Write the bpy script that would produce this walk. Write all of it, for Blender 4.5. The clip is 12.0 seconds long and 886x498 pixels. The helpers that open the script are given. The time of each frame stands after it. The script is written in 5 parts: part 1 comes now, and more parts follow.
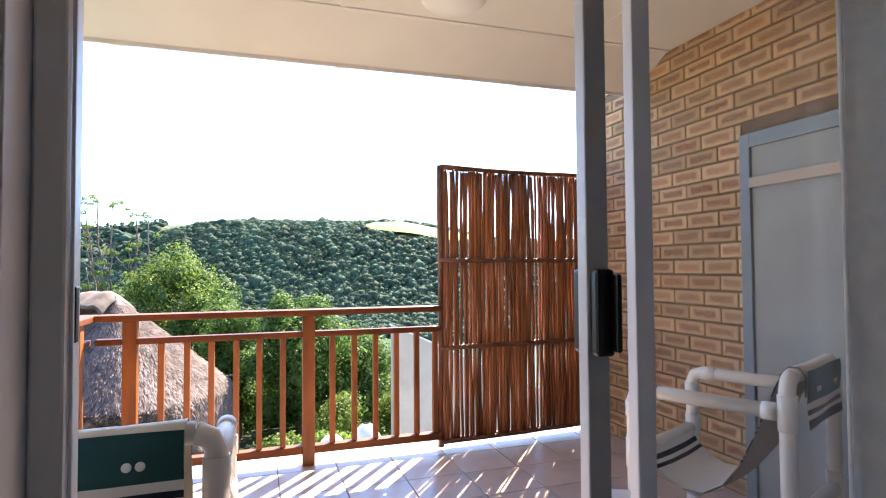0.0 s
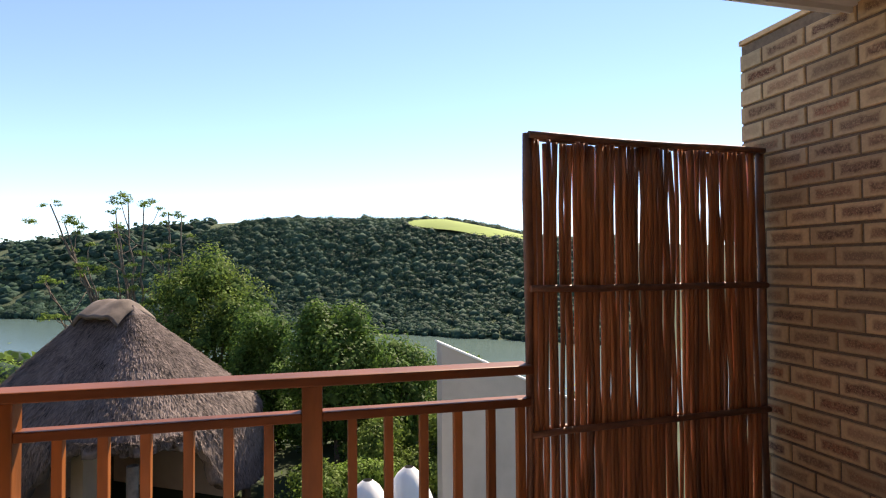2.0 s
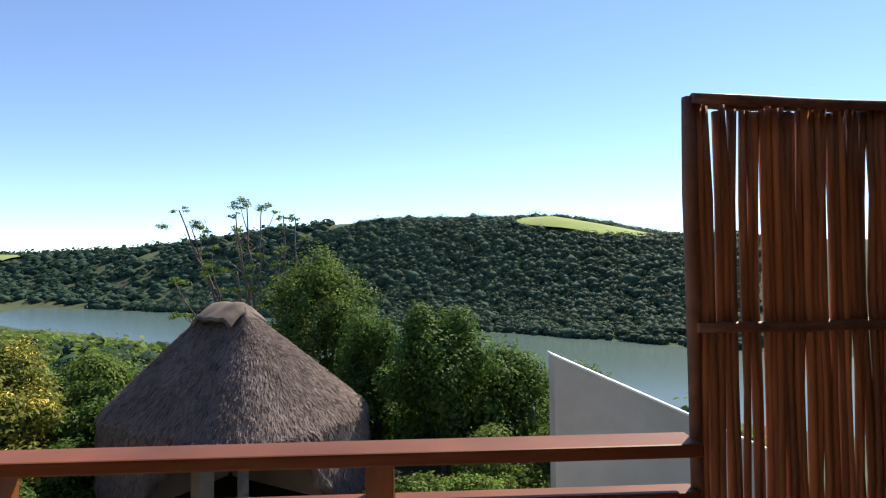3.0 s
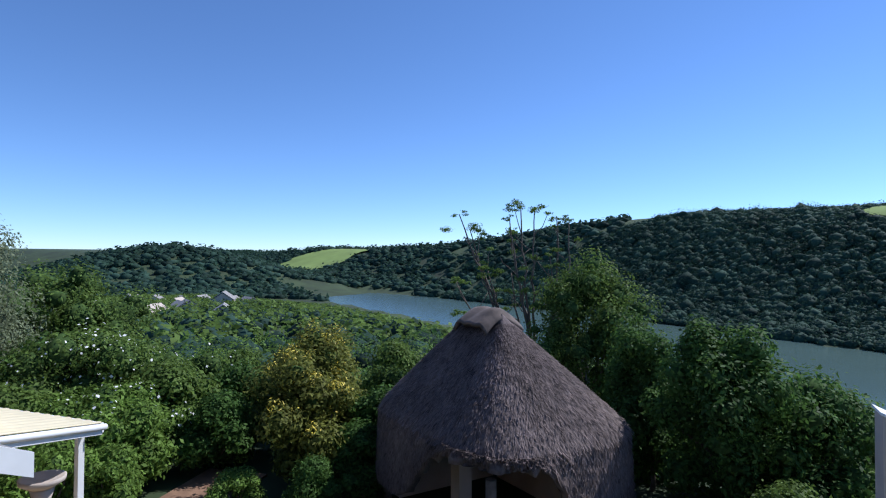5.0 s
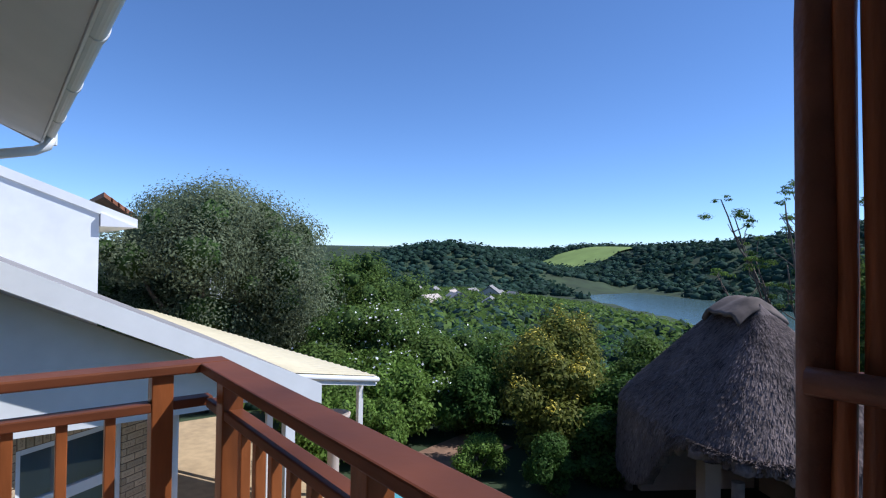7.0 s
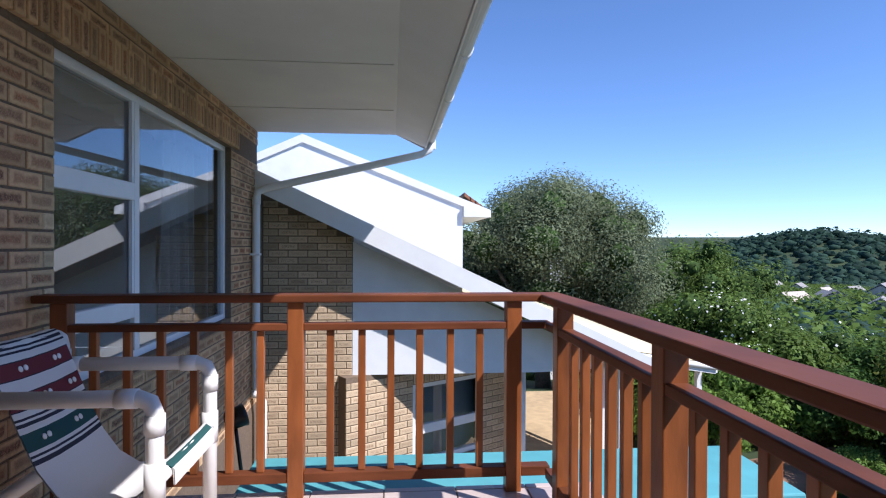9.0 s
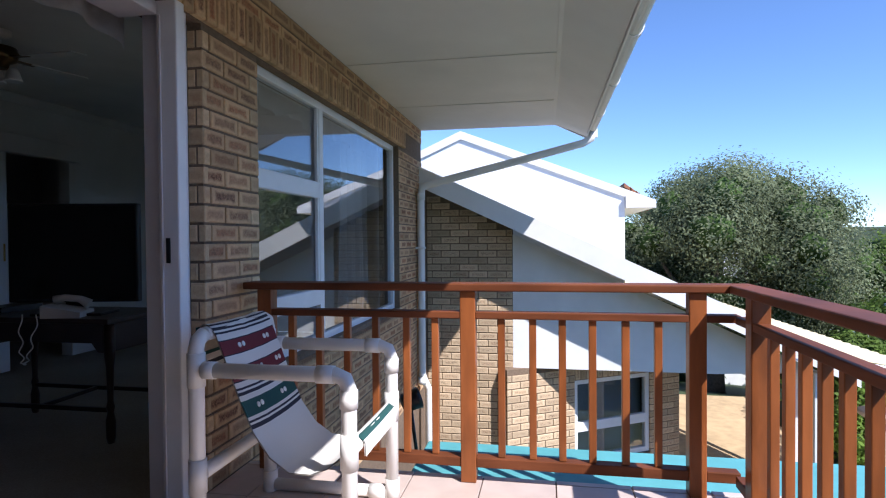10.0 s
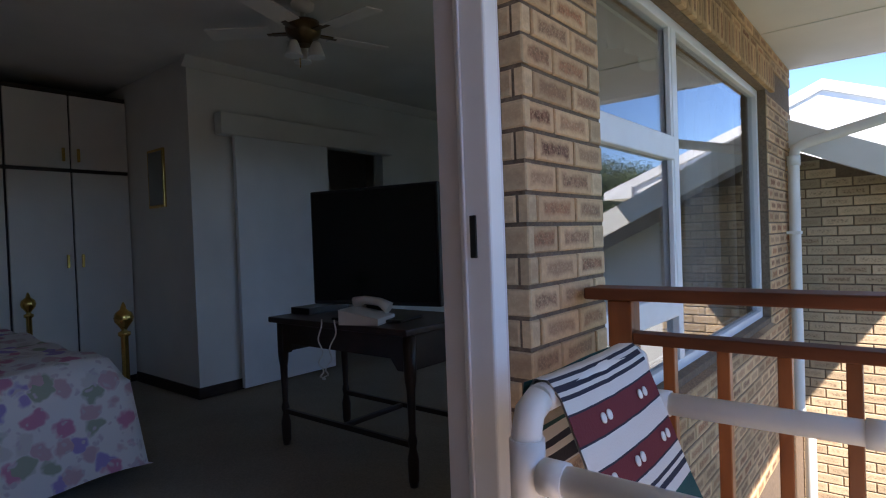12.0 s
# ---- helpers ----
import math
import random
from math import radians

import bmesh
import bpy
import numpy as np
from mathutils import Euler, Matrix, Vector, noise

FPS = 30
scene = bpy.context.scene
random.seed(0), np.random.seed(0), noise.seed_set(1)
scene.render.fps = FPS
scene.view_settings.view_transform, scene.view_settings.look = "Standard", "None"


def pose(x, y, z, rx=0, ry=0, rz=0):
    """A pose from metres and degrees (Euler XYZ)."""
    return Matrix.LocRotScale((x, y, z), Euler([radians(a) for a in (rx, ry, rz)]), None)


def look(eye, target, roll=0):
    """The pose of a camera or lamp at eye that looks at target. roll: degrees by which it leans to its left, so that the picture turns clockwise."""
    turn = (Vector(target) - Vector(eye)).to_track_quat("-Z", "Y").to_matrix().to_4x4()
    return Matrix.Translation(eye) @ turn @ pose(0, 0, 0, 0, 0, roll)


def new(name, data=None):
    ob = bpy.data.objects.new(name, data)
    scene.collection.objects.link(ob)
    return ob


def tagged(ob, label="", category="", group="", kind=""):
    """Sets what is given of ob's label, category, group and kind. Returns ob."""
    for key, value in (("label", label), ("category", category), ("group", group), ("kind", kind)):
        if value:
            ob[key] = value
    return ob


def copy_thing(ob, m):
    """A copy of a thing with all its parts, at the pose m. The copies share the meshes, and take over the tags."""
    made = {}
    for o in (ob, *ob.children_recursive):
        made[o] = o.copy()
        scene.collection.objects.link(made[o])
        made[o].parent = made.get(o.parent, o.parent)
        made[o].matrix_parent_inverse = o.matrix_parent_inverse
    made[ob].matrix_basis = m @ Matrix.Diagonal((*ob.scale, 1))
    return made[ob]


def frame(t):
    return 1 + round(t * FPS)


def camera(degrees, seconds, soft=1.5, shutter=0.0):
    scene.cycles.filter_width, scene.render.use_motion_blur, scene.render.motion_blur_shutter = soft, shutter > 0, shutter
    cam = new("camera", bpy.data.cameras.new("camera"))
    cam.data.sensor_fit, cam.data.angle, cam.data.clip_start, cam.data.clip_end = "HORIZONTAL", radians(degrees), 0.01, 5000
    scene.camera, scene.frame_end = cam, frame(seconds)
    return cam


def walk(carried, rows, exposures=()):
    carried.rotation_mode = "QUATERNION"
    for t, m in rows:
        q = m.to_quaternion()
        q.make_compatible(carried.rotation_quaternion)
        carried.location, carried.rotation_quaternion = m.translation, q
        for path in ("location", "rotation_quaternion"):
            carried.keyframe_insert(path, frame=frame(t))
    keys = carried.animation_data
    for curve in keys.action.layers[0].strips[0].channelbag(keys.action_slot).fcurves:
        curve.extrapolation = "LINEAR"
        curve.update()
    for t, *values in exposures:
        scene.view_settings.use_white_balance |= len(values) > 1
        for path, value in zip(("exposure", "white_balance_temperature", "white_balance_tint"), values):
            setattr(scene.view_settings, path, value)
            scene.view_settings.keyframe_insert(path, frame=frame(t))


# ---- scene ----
cam = camera(75.8, 12.0, soft=1.15)
PATH = [
    (0, (0.552, -1.181, 1.151), (1.175, 0.718, 1.214), -0.4),
    (0.5, (0.614, -0.88, 1.166), (1.221, 1.026, 1.23), -0.4),
    (1, (0.738, -0.518, 1.207), (1.324, 1.394, 1.27), -0.4),
    (1.5, (0.795, -0.136, 1.239), (1.351, 1.784, 1.296), -0.4),
    (2, (0.809, 0.203, 1.29), (1.292, 2.143, 1.344), -0.4),
    (2.5, (0.873, 0.536, 1.348), (1.178, 2.512, 1.402), -0.5),
    (3, (0.932, 0.812, 1.367), (1.039, 2.809, 1.418), -0.6),
    (3.2, (0.966, 0.92, 1.382), (0.989, 2.919, 1.436), -0.5),
    (4.8, (1.37, 1.486, 1.545), (0.557, 3.313, 1.584), 0.2),
    (5, (1.41, 1.583, 1.555), (0.532, 3.379, 1.594), 0.3),
    (5.5, (1.5, 1.74, 1.502), (0.431, 3.43, 1.543), 0.5),
    (6, (1.61, 1.766, 1.43), (0.383, 3.345, 1.472), 0.7),
    (6.5, (1.743, 1.721, 1.361), (0.334, 3.14, 1.398), 0.8),
    (6.7, (1.798, 1.686, 1.34), (0.32, 3.034, 1.37), 0.9),
    (8.5, (2.211, 1.545, 1.158), (0.268, 2.015, 1.154), 0.5),
    (9, (2.275, 1.545, 1.13), (0.283, 1.722, 1.114), 0.25),
    (9.5, (2.315, 1.517, 1.115), (0.317, 1.434, 1.09), -0.1),
    (10, (2.267, 1.473, 1.105), (0.299, 1.115, 1.072), -0.45),
    (10.5, (2.16, 1.412, 1.076), (0.262, 0.783, 1.036), -1.0),
    (11, (1.948, 1.242, 1.068), (0.143, 0.38, 1.031), -1.4),
    (11.5, (1.645, 1.035, 1.068), (-0.054, -0.02, 1.03), -1.8),
    (12, (1.314, 0.786, 1.068), (-0.23, -0.484, 1.032), -2.1),
]
EXPOSURES = [(0.0, 2.75, 7400, 14), (0.5, 2.1, 7700, 14), (1.0, 1.7, 8100, 15), (2.0, 1.13, 8200, 15), (3.0, 0.78, 7400, 11), (5.0, 0.07, 5600, 13), (6.5, 0.05, 5600, 13), (8.5, 0.32, 5700, 16), (9.5, 0.6, 5850, 17), (10.5, 0.9, 5900, 15), (11.0, 1.2, 6100, 15), (12.0, 1.45, 6600, 16)]
walk(cam, [(t, look(eye, target, roll)) for t, eye, target, roll in PATH], EXPOSURES)

# ---- world, sun ----
SUN_AZ, SUN_EL = radians(38.5), radians(48)
world = bpy.data.worlds.new("sky")
scene.world = world
world.use_nodes = True
wn = world.node_tree.nodes
sky = wn.new("ShaderNodeTexSky")
sky.sky_type, sky.sun_disc = "NISHITA", False
sky.sun_elevation, sky.sun_rotation = SUN_EL, SUN_AZ
sky.air_density, sky.dust_density, sky.ozone_density, sky.altitude = 0.9, 0.0, 6.0, 2000
world.node_tree.links.new(sky.outputs[0], wn["Background"].inputs[0])
wn["Background"].inputs[1].default_value = 0.15
sun = new("sun", bpy.data.lights.new("sun", "SUN"))
sun.data.energy, sun.data.angle, sun.data.color = 5.0, radians(0.5), (1.0, 0.95, 0.87)
sdir = Vector((math.sin(SUN_AZ) * math.cos(SUN_EL), math.cos(SUN_AZ) * math.cos(SUN_EL), math.sin(SUN_EL)))
sun.matrix_world = look(sdir * 50, (0, 0, 0))

# added fill lamp inside the bedroom window, standing in for sky light
wl = new("window_fill_lamp", bpy.data.lights.new("window_fill_lamp", "AREA"))
wl.data.shape, wl.data.size, wl.data.size_y, wl.data.energy, wl.data.color = "RECTANGLE", 2.7, 1.5, 0.3, (0.9, 0.96, 1.0)
wl.matrix_world = look((-1.93, -0.17, 1.2), (-1.93, -3, 1.0))

# ---- materials ----


def mat(name, base, rough=0.6, metal=0.0, var=0.12, scale=8.0, bump=0.0, bscale=40.0, coarse=1.2, island=0.0, obj=0.0, stretch=(1, 1, 1), spec=0.5):
    """A procedural surface: base colour varied at two scales, with fine relief."""
    m = bpy.data.materials.new(name)
    m.use_nodes = True
    nt = m.node_tree
    n, lk = nt.nodes, nt.links
    b = n["Principled BSDF"]
    b.inputs["Roughness"].default_value, b.inputs["Metallic"].default_value = rough, metal
    b.inputs["Specular IOR Level"].default_value = spec
    tc = n.new("ShaderNodeTexCoord")
    mp = n.new("ShaderNodeMapping")
    mp.inputs["Scale"].default_value = stretch
    lk.new(tc.outputs["Object"], mp.inputs[0])
    a, c = n.new("ShaderNodeTexNoise"), n.new("ShaderNodeTexNoise")
    a.inputs["Scale"].default_value, a.inputs["Detail"].default_value = scale, 6
    c.inputs["Scale"].default_value, c.inputs["Detail"].default_value = coarse, 3
    lk.new(mp.outputs[0], a.inputs[0])
    lk.new(mp.outputs[0], c.inputs[0])
    add = n.new("ShaderNodeMath")
    add.operation = "ADD"
    lk.new(a.outputs[0], add.inputs[0])
    lk.new(c.outputs[0], add.inputs[1])
    last = add.outputs[0]
    for amount, node, sock in ((island, "ShaderNodeNewGeometry", "Random Per Island"), (obj, "ShaderNodeObjectInfo", "Random")):
        if amount:
            g = n.new(node)
            ma = n.new("ShaderNodeMath")
            ma.operation = "MULTIPLY_ADD"
            lk.new(g.outputs[sock], ma.inputs[0])
            ma.inputs[1].default_value = amount
            lk.new(last, ma.inputs[2])
            sb = n.new("ShaderNodeMath")
            sb.operation = "SUBTRACT"
            lk.new(ma.outputs[0], sb.inputs[0])
            sb.inputs[1].default_value = amount / 2
            last = sb.outputs[0]
    rmp = n.new("ShaderNodeMapRange")
    rmp.inputs["From Min"].default_value, rmp.inputs["From Max"].default_value = 0.6, 1.4
    rmp.inputs["To Min"].default_value, rmp.inputs["To Max"].default_value = 1 - var * 2, 1 + var * 2
    rmp.clamp = False
    lk.new(last, rmp.inputs[0])
    mx = n.new("ShaderNodeVectorMath")
    mx.operation = "SCALE"
    mx.inputs[0].default_value = base
    lk.new(rmp.outputs[0], mx.inputs["Scale"])
    lk.new(mx.outputs[0], b.inputs["Base Color"])
    if bump:
        bn, bp = n.new("ShaderNodeTexNoise"), n.new("ShaderNodeBump")
        bn.inputs["Scale"].default_value, bn.inputs["Detail"].default_value = bscale, 5
        bp.inputs["Strength"].default_value, bp.inputs["Distance"].default_value = bump, 0.01
        lk.new(mp.outputs[0], bn.inputs[0])
        lk.new(bn.outputs[0], bp.inputs["Height"])
        lk.new(bp.outputs[0], b.inputs["Normal"])
    return m


def brick_mat(name, edge, cores, amount=1.0):
    """Flashed face brick: pale rim, darker speckled middle; the tone of the middle varies from brick to brick."""
    m = bpy.data.materials.new(name)
    m.use_nodes = True
    nt = m.node_tree
    n, lk = nt.nodes, nt.links
    b = n["Principled BSDF"]
    b.inputs["Roughness"].default_value = 0.85
    b.inputs["Specular IOR Level"].default_value = 0.25

    def mth(op, x, y=None, v=None):
        q = n.new("ShaderNodeMath")
        q.operation = op
        lk.new(x, q.inputs[0])
        if y is not None:
            lk.new(y, q.inputs[1])
        elif v is not None:
            q.inputs[1].default_value = v
        return q.outputs[0]

    def noise(scale, detail):
        q = n.new("ShaderNodeTexNoise")
        q.inputs["Scale"].default_value, q.inputs["Detail"].default_value = scale, detail
        lk.new(ofs.outputs[0], q.inputs[0])
        return q.outputs[0]

    def span(x, a, c, lo=0.0, hi=1.0):
        q = n.new("ShaderNodeMapRange")
        q.inputs["From Min"].default_value, q.inputs["From Max"].default_value = a, c
        q.inputs["To Min"].default_value, q.inputs["To Max"].default_value = lo, hi
        lk.new(x, q.inputs[0])
        return q.outputs[0]

    tc, oi, sx, ofs = (n.new(k) for k in ("ShaderNodeTexCoord", "ShaderNodeObjectInfo", "ShaderNodeSeparateXYZ", "ShaderNodeVectorMath"))
    ofs.operation = "ADD"
    lk.new(tc.outputs["Object"], ofs.inputs[0])
    lk.new(mth("MULTIPLY", oi.outputs["Random"], v=37.0), ofs.inputs[1])
    lk.new(tc.outputs["Generated"], sx.inputs[0])
    # distance from the rim, as a share of the brick's own face
    ax = mth("SUBTRACT", mth("ABSOLUTE", mth("SUBTRACT", sx.outputs[0], v=0.5)), v=0.375)
    az = mth("SUBTRACT", mth("ABSOLUTE", mth("SUBTRACT", sx.outputs[2], v=0.5)), v=0.285)
    d = mth("MAXIMUM", mth("MULTIPLY", ax, v=0.22), mth("MULTIPLY", az, v=0.075))
    d = mth("ADD", d, mth("MULTIPLY", mth("SUBTRACT", noise(22, 3), v=0.5), v=0.03))
    inner = span(d, 0.004, -0.010)
    fine, speck = noise(150, 2), noise(70, 4)
    core = n.new("ShaderNodeValToRGB")
    core.color_ramp.interpolation = "LINEAR"
    for k, c in enumerate(cores):
        e = core.color_ramp.elements[k] if k < 2 else core.color_ramp.elements.new(0.5)
        e.position, e.color = k / (len(cores) - 1), (*c, 1)
    lk.new(mth("FRACT", mth("MULTIPLY", oi.outputs["Random"], v=7.31)), core.inputs[0])
    dark = n.new("ShaderNodeVectorMath")
    dark.operation = "SCALE"
    lk.new(core.outputs[0], dark.inputs[0])
    lk.new(span(speck, 0.42, 0.62, 1.25, 0.5), dark.inputs["Scale"])
    cover = mth("MULTIPLY", mth("MULTIPLY", inner, span(fine, 0.34, 0.5, 0.45, 1.0)), span(mth("FRACT", mth("MULTIPLY", oi.outputs["Random"], v=3.17)), 0.0, 1.0, 0.55 * amount, amount))
    cm = n.new("ShaderNodeMix")
    cm.data_type = "RGBA"
    lk.new(cover, cm.inputs["Factor"])
    cm.inputs["A"].default_value = (*edge, 1)
    lk.new(dark.outputs[0], cm.inputs["B"])
    f = n.new("ShaderNodeVectorMath")
    f.operation = "SCALE"
    lk.new(cm.outputs["Result"], f.inputs[0])
    lk.new(mth("MULTIPLY", span(oi.outputs["Random"], 0.0, 1.0, 0.78, 1.18), span(speck, 0.3, 0.7, 0.9, 1.1)), f.inputs["Scale"])
    lk.new(f.outputs[0], b.inputs["Base Color"])
    bp = n.new("ShaderNodeBump")
    bp.inputs["Strength"].default_value, bp.inputs["Distance"].default_value = 0.6, 0.004
    lk.new(speck, bp.inputs["Height"])
    lk.new(bp.outputs[0], b.inputs["Normal"])
    return m


def glass_mat(name, tint, gloss=0.03, rough=0.0):
    m = bpy.data.materials.new(name)
    m.use_nodes = True
    nt = m.node_tree
    n, lk = nt.nodes, nt.links
    n.remove(n["Principled BSDF"])
    tr, gl, mx = n.new("ShaderNodeBsdfTransparent"), n.new("ShaderNodeBsdfGlossy"), n.new("ShaderNodeMixShader")
    lw, pw, fr = n.new("ShaderNodeLayerWeight"), n.new("ShaderNodeMath"), n.new("ShaderNodeMath")
    lw.inputs[0].default_value = 0.5
    pw.operation, fr.operation = "POWER", "MULTIPLY_ADD"
    pw.inputs[1].default_value = 4.0
    lk.new(lw.outputs["Facing"], pw.inputs[0])
    lk.new(pw.outputs[0], fr.inputs[0])
    fr.inputs[1].default_value, fr.inputs[2].default_value = 0.8, gloss
    tr.inputs[0].default_value = (*tint, 1)
    gl.inputs["Roughness"].default_value = rough
    lk.new(fr.outputs[0], mx.inputs[0])
    lk.new(tr.outputs[0], mx.inputs[1])
    lk.new(gl.outputs[0], mx.inputs[2])
    lk.new(mx.outputs[0], n["Material Output"].inputs[0])
    return m


CORES = ((0.33, 0.125, 0.06), (0.19, 0.1, 0.065), (0.27, 0.145, 0.085))
M_BRICK = brick_mat("face_brick", (0.55, 0.365, 0.205), CORES)
M_BRICKEND = brick_mat("face_brick_end", (0.58, 0.42, 0.25), CORES, 0.3)
# wing brick: fainter cores, with sunlit paleness put into the colour
M_BRICKPALE = brick_mat("sunlit_pale_brick", (0.56, 0.42, 0.27), ((0.42, 0.28, 0.175), (0.5, 0.37, 0.24), (0.46, 0.31, 0.2)))
M_MORTAR = mat("mortar", (0.18, 0.125, 0.083), 0.95, var=0.2, scale=60, bump=0.4, bscale=200)
M_WOOD = mat("varnished_wood", (0.26, 0.08, 0.022), 0.35, spec=0.35, var=0.28, scale=14, bump=0.12, bscale=60, stretch=(1, 1, 0.25), obj=0.3)
M_RAILW = mat("varnished_rail", (0.15, 0.047, 0.018), 0.5, spec=0.18, var=0.28, scale=14, bump=0.12, bscale=60, stretch=(0.2, 0.2, 1))
M_REED = mat("reed", (0.3, 0.105, 0.04), 0.5, var=0.35, scale=12, bump=0.25, bscale=60, stretch=(3, 3, 0.3), obj=0.5)
M_REEDBAR = mat("reed_bar", (0.16, 0.065, 0.035), 0.55, var=0.3, scale=16, bump=0.3, bscale=70)
M_WHITE = mat("white_paint", (0.8, 0.79, 0.76), 0.6, var=0.03, scale=5, bump=0.04, bscale=60)
M_CEIL = mat("ceiling_board", (0.74, 0.72, 0.67), 0.7, var=0.03, scale=3, bump=0.03, bscale=40)
M_PLASTER = mat("white_plaster", (0.82, 0.82, 0.8), 0.75, var=0.04, scale=4, bump=0.1, bscale=90)
M_CREAM = mat("cream_sheet", (0.7, 0.6, 0.38), 0.5, var=0.05, scale=6)
M_ROOM = mat("room_wall_paint", (0.76, 0.72, 0.65), 0.75, var=0.04, scale=3, bump=0.05, bscale=80)
M_CARPET = mat("carpet", (0.3, 0.26, 0.2), 0.95, var=0.15, scale=120, bump=0.5, bscale=300)
M_TILE = mat("floor_tile", (0.56, 0.45, 0.39), 0.28, var=0.07, scale=10, bump=0.03, bscale=30, obj=0.25)
M_GROUT = mat("grout", (0.2, 0.16, 0.14), 0.9, var=0.1, scale=40)
M_TEAL = mat("teal_roof_paint", (0.1, 0.34, 0.36), 0.6, var=0.1, scale=6, bump=0.05)
M_ALU = mat("painted_aluminium", (0.7, 0.68, 0.7), 0.4, var=0.04, scale=6, spec=0.5)
M_WINFR = mat("white_frame", (0.78, 0.78, 0.78), 0.4, var=0.03, scale=8)
M_BLACK = mat("black_plastic", (0.012, 0.012, 0.013), 0.35, var=0.1, scale=10)
M_GLASS = glass_mat("pane_glass", (0.985, 0.99, 0.99), 0.03)
M_WGLASS = glass_mat("window_glass", (0.84, 0.88, 0.91), 0.14)
M_PVC = mat("white_pvc_pipe", (0.78, 0.75, 0.7), 0.35, var=0.05, scale=10, bump=0.02)
M_CURTAIN = mat("curtain_cloth", (0.8, 0.79, 0.76), 0.9, var=0.06, scale=30, bump=0.15, bscale=200)
M_FANBR = mat("fan_bronze", (0.12, 0.075, 0.03), 0.35, metal=0.7, var=0.15, scale=10)
M_DARKWOOD = mat("dark_table_wood", (0.035, 0.018, 0.012), 0.35, var=0.3, scale=10)
M_BRASS = mat("brass", (0.7, 0.47, 0.14), 0.22, metal=1.0, var=0.1, scale=10)
M_THATCH = mat("thatch", (0.135, 0.103, 0.093), 0.95, var=0.28, scale=26, bump=1.0, bscale=34, coarse=1.6, stretch=(1, 1, 0.3))
M_STRAW = mat("thatch_straw", (0.15, 0.115, 0.103), 0.9, var=0.3, scale=5, island=0.8, spec=0.2)
M_THATCHCAP = mat("thatch_ridge_cement", (0.13, 0.098, 0.08), 0.9, var=0.3, scale=5, bump=0.5, bscale=14)
M_BEIGE = mat("beige_plaster", (0.5, 0.42, 0.35), 0.85, var=0.08, scale=3, bump=0.2, bscale=40)
M_STEEL = mat("grey_blue_frame", (0.2, 0.24, 0.27), 0.5, var=0.1, scale=8)
M_DOORGREY = mat("grey_door_panel", (0.3, 0.31, 0.29), 0.6, var=0.08, scale=4)
M_CLAY = mat("clay_roof_tile", (0.4, 0.15, 0.07), 0.8, var=0.3, scale=5, bump=0.4, bscale=12)
M_CONC = mat("roof_sheet_grey", (0.28, 0.26, 0.24), 0.8, var=0.15, scale=8, bump=0.2, bscale=30)
M_SAND = mat("tan_paving", (0.5, 0.36, 0.2), 0.9, var=0.12, scale=6, bump=0.2, bscale=40)
M_BARK = mat("bark", (0.13, 0.1, 0.075), 0.9, var=0.3, scale=14, bump=0.6, bscale=30)


def leafy(m, share=0.4):
    """Lets light through a leaf: the same colour, partly translucent, with little gloss."""
    n, lk = m.node_tree.nodes, m.node_tree.links
    b = n["Principled BSDF"]
    tl, mx = n.new("ShaderNodeBsdfTranslucent"), n.new("ShaderNodeMixShader")
    src = b.inputs["Base Color"].links[0].from_socket
    lk.new(src, tl.inputs[0])
    mx.inputs[0].default_value = share
    lk.new(b.outputs[0], mx.inputs[1])
    lk.new(tl.outputs[0], mx.inputs[2])
    lk.new(mx.outputs[0], n["Material Output"].inputs[0])
    return m


def leaf_colour(name, base, spec=0.12):
    return leafy(mat(name, base, 0.6, var=0.22, scale=0.8, island=0.7, coarse=0.35, spec=spec))


leafy(M_CURTAIN, 0.65)
M_LEAF_DK = leaf_colour("leaf_dark", (0.08, 0.15, 0.032))
M_LEAF_MID = leaf_colour("leaf_mid", (0.125, 0.19, 0.04))
M_LEAF_GREY = leaf_colour("leaf_silver", (0.175, 0.205, 0.11), 0.2)
M_LEAF_BR = leaf_colour("leaf_bright", (0.17, 0.27, 0.05))
M_LEAF_OLIVE = leaf_colour("leaf_olive", (0.16, 0.175, 0.035))
M_YELLOW = mat("yellow_flower", (0.6, 0.48, 0.05), 0.6, var=0.25, scale=3, island=0.6)
M_WFLOWER = mat("white_flower", (0.75, 0.75, 0.72), 0.6, var=0.08, scale=3, island=0.3)
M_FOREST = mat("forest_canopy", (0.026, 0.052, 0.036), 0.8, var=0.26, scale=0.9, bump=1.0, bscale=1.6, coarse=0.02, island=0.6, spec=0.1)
# far leaves: blue of the distance haze mixed into the base colour
M_HAZECANOPY = leafy(mat("hazy_leaf_canopy", (0.036, 0.07, 0.046), 0.8, var=0.16, scale=0.3, island=0.5, coarse=0.02, spec=0.03))
M_CORE = mat("inner_foliage", (0.05, 0.085, 0.025), 0.9, var=0.3, scale=6, bump=0.6, bscale=12, spec=0.05)
M_GROUND = mat("scrub_ground", (0.035, 0.055, 0.018), 0.95, var=0.3, scale=0.05, bump=0.3, bscale=1.0, coarse=0.01)
M_GRASS = mat("pasture_grass", (0.2, 0.27, 0.06), 0.95, var=0.15, scale=0.03, coarse=0.008)
M_WATER = mat("river_water", (0.075, 0.12, 0.105), 0.2, var=0.05, scale=0.02)
M_SOIL = mat("garden_path_soil", (0.26, 0.15, 0.09), 0.95, var=0.2, scale=5, bump=0.4, bscale=20)


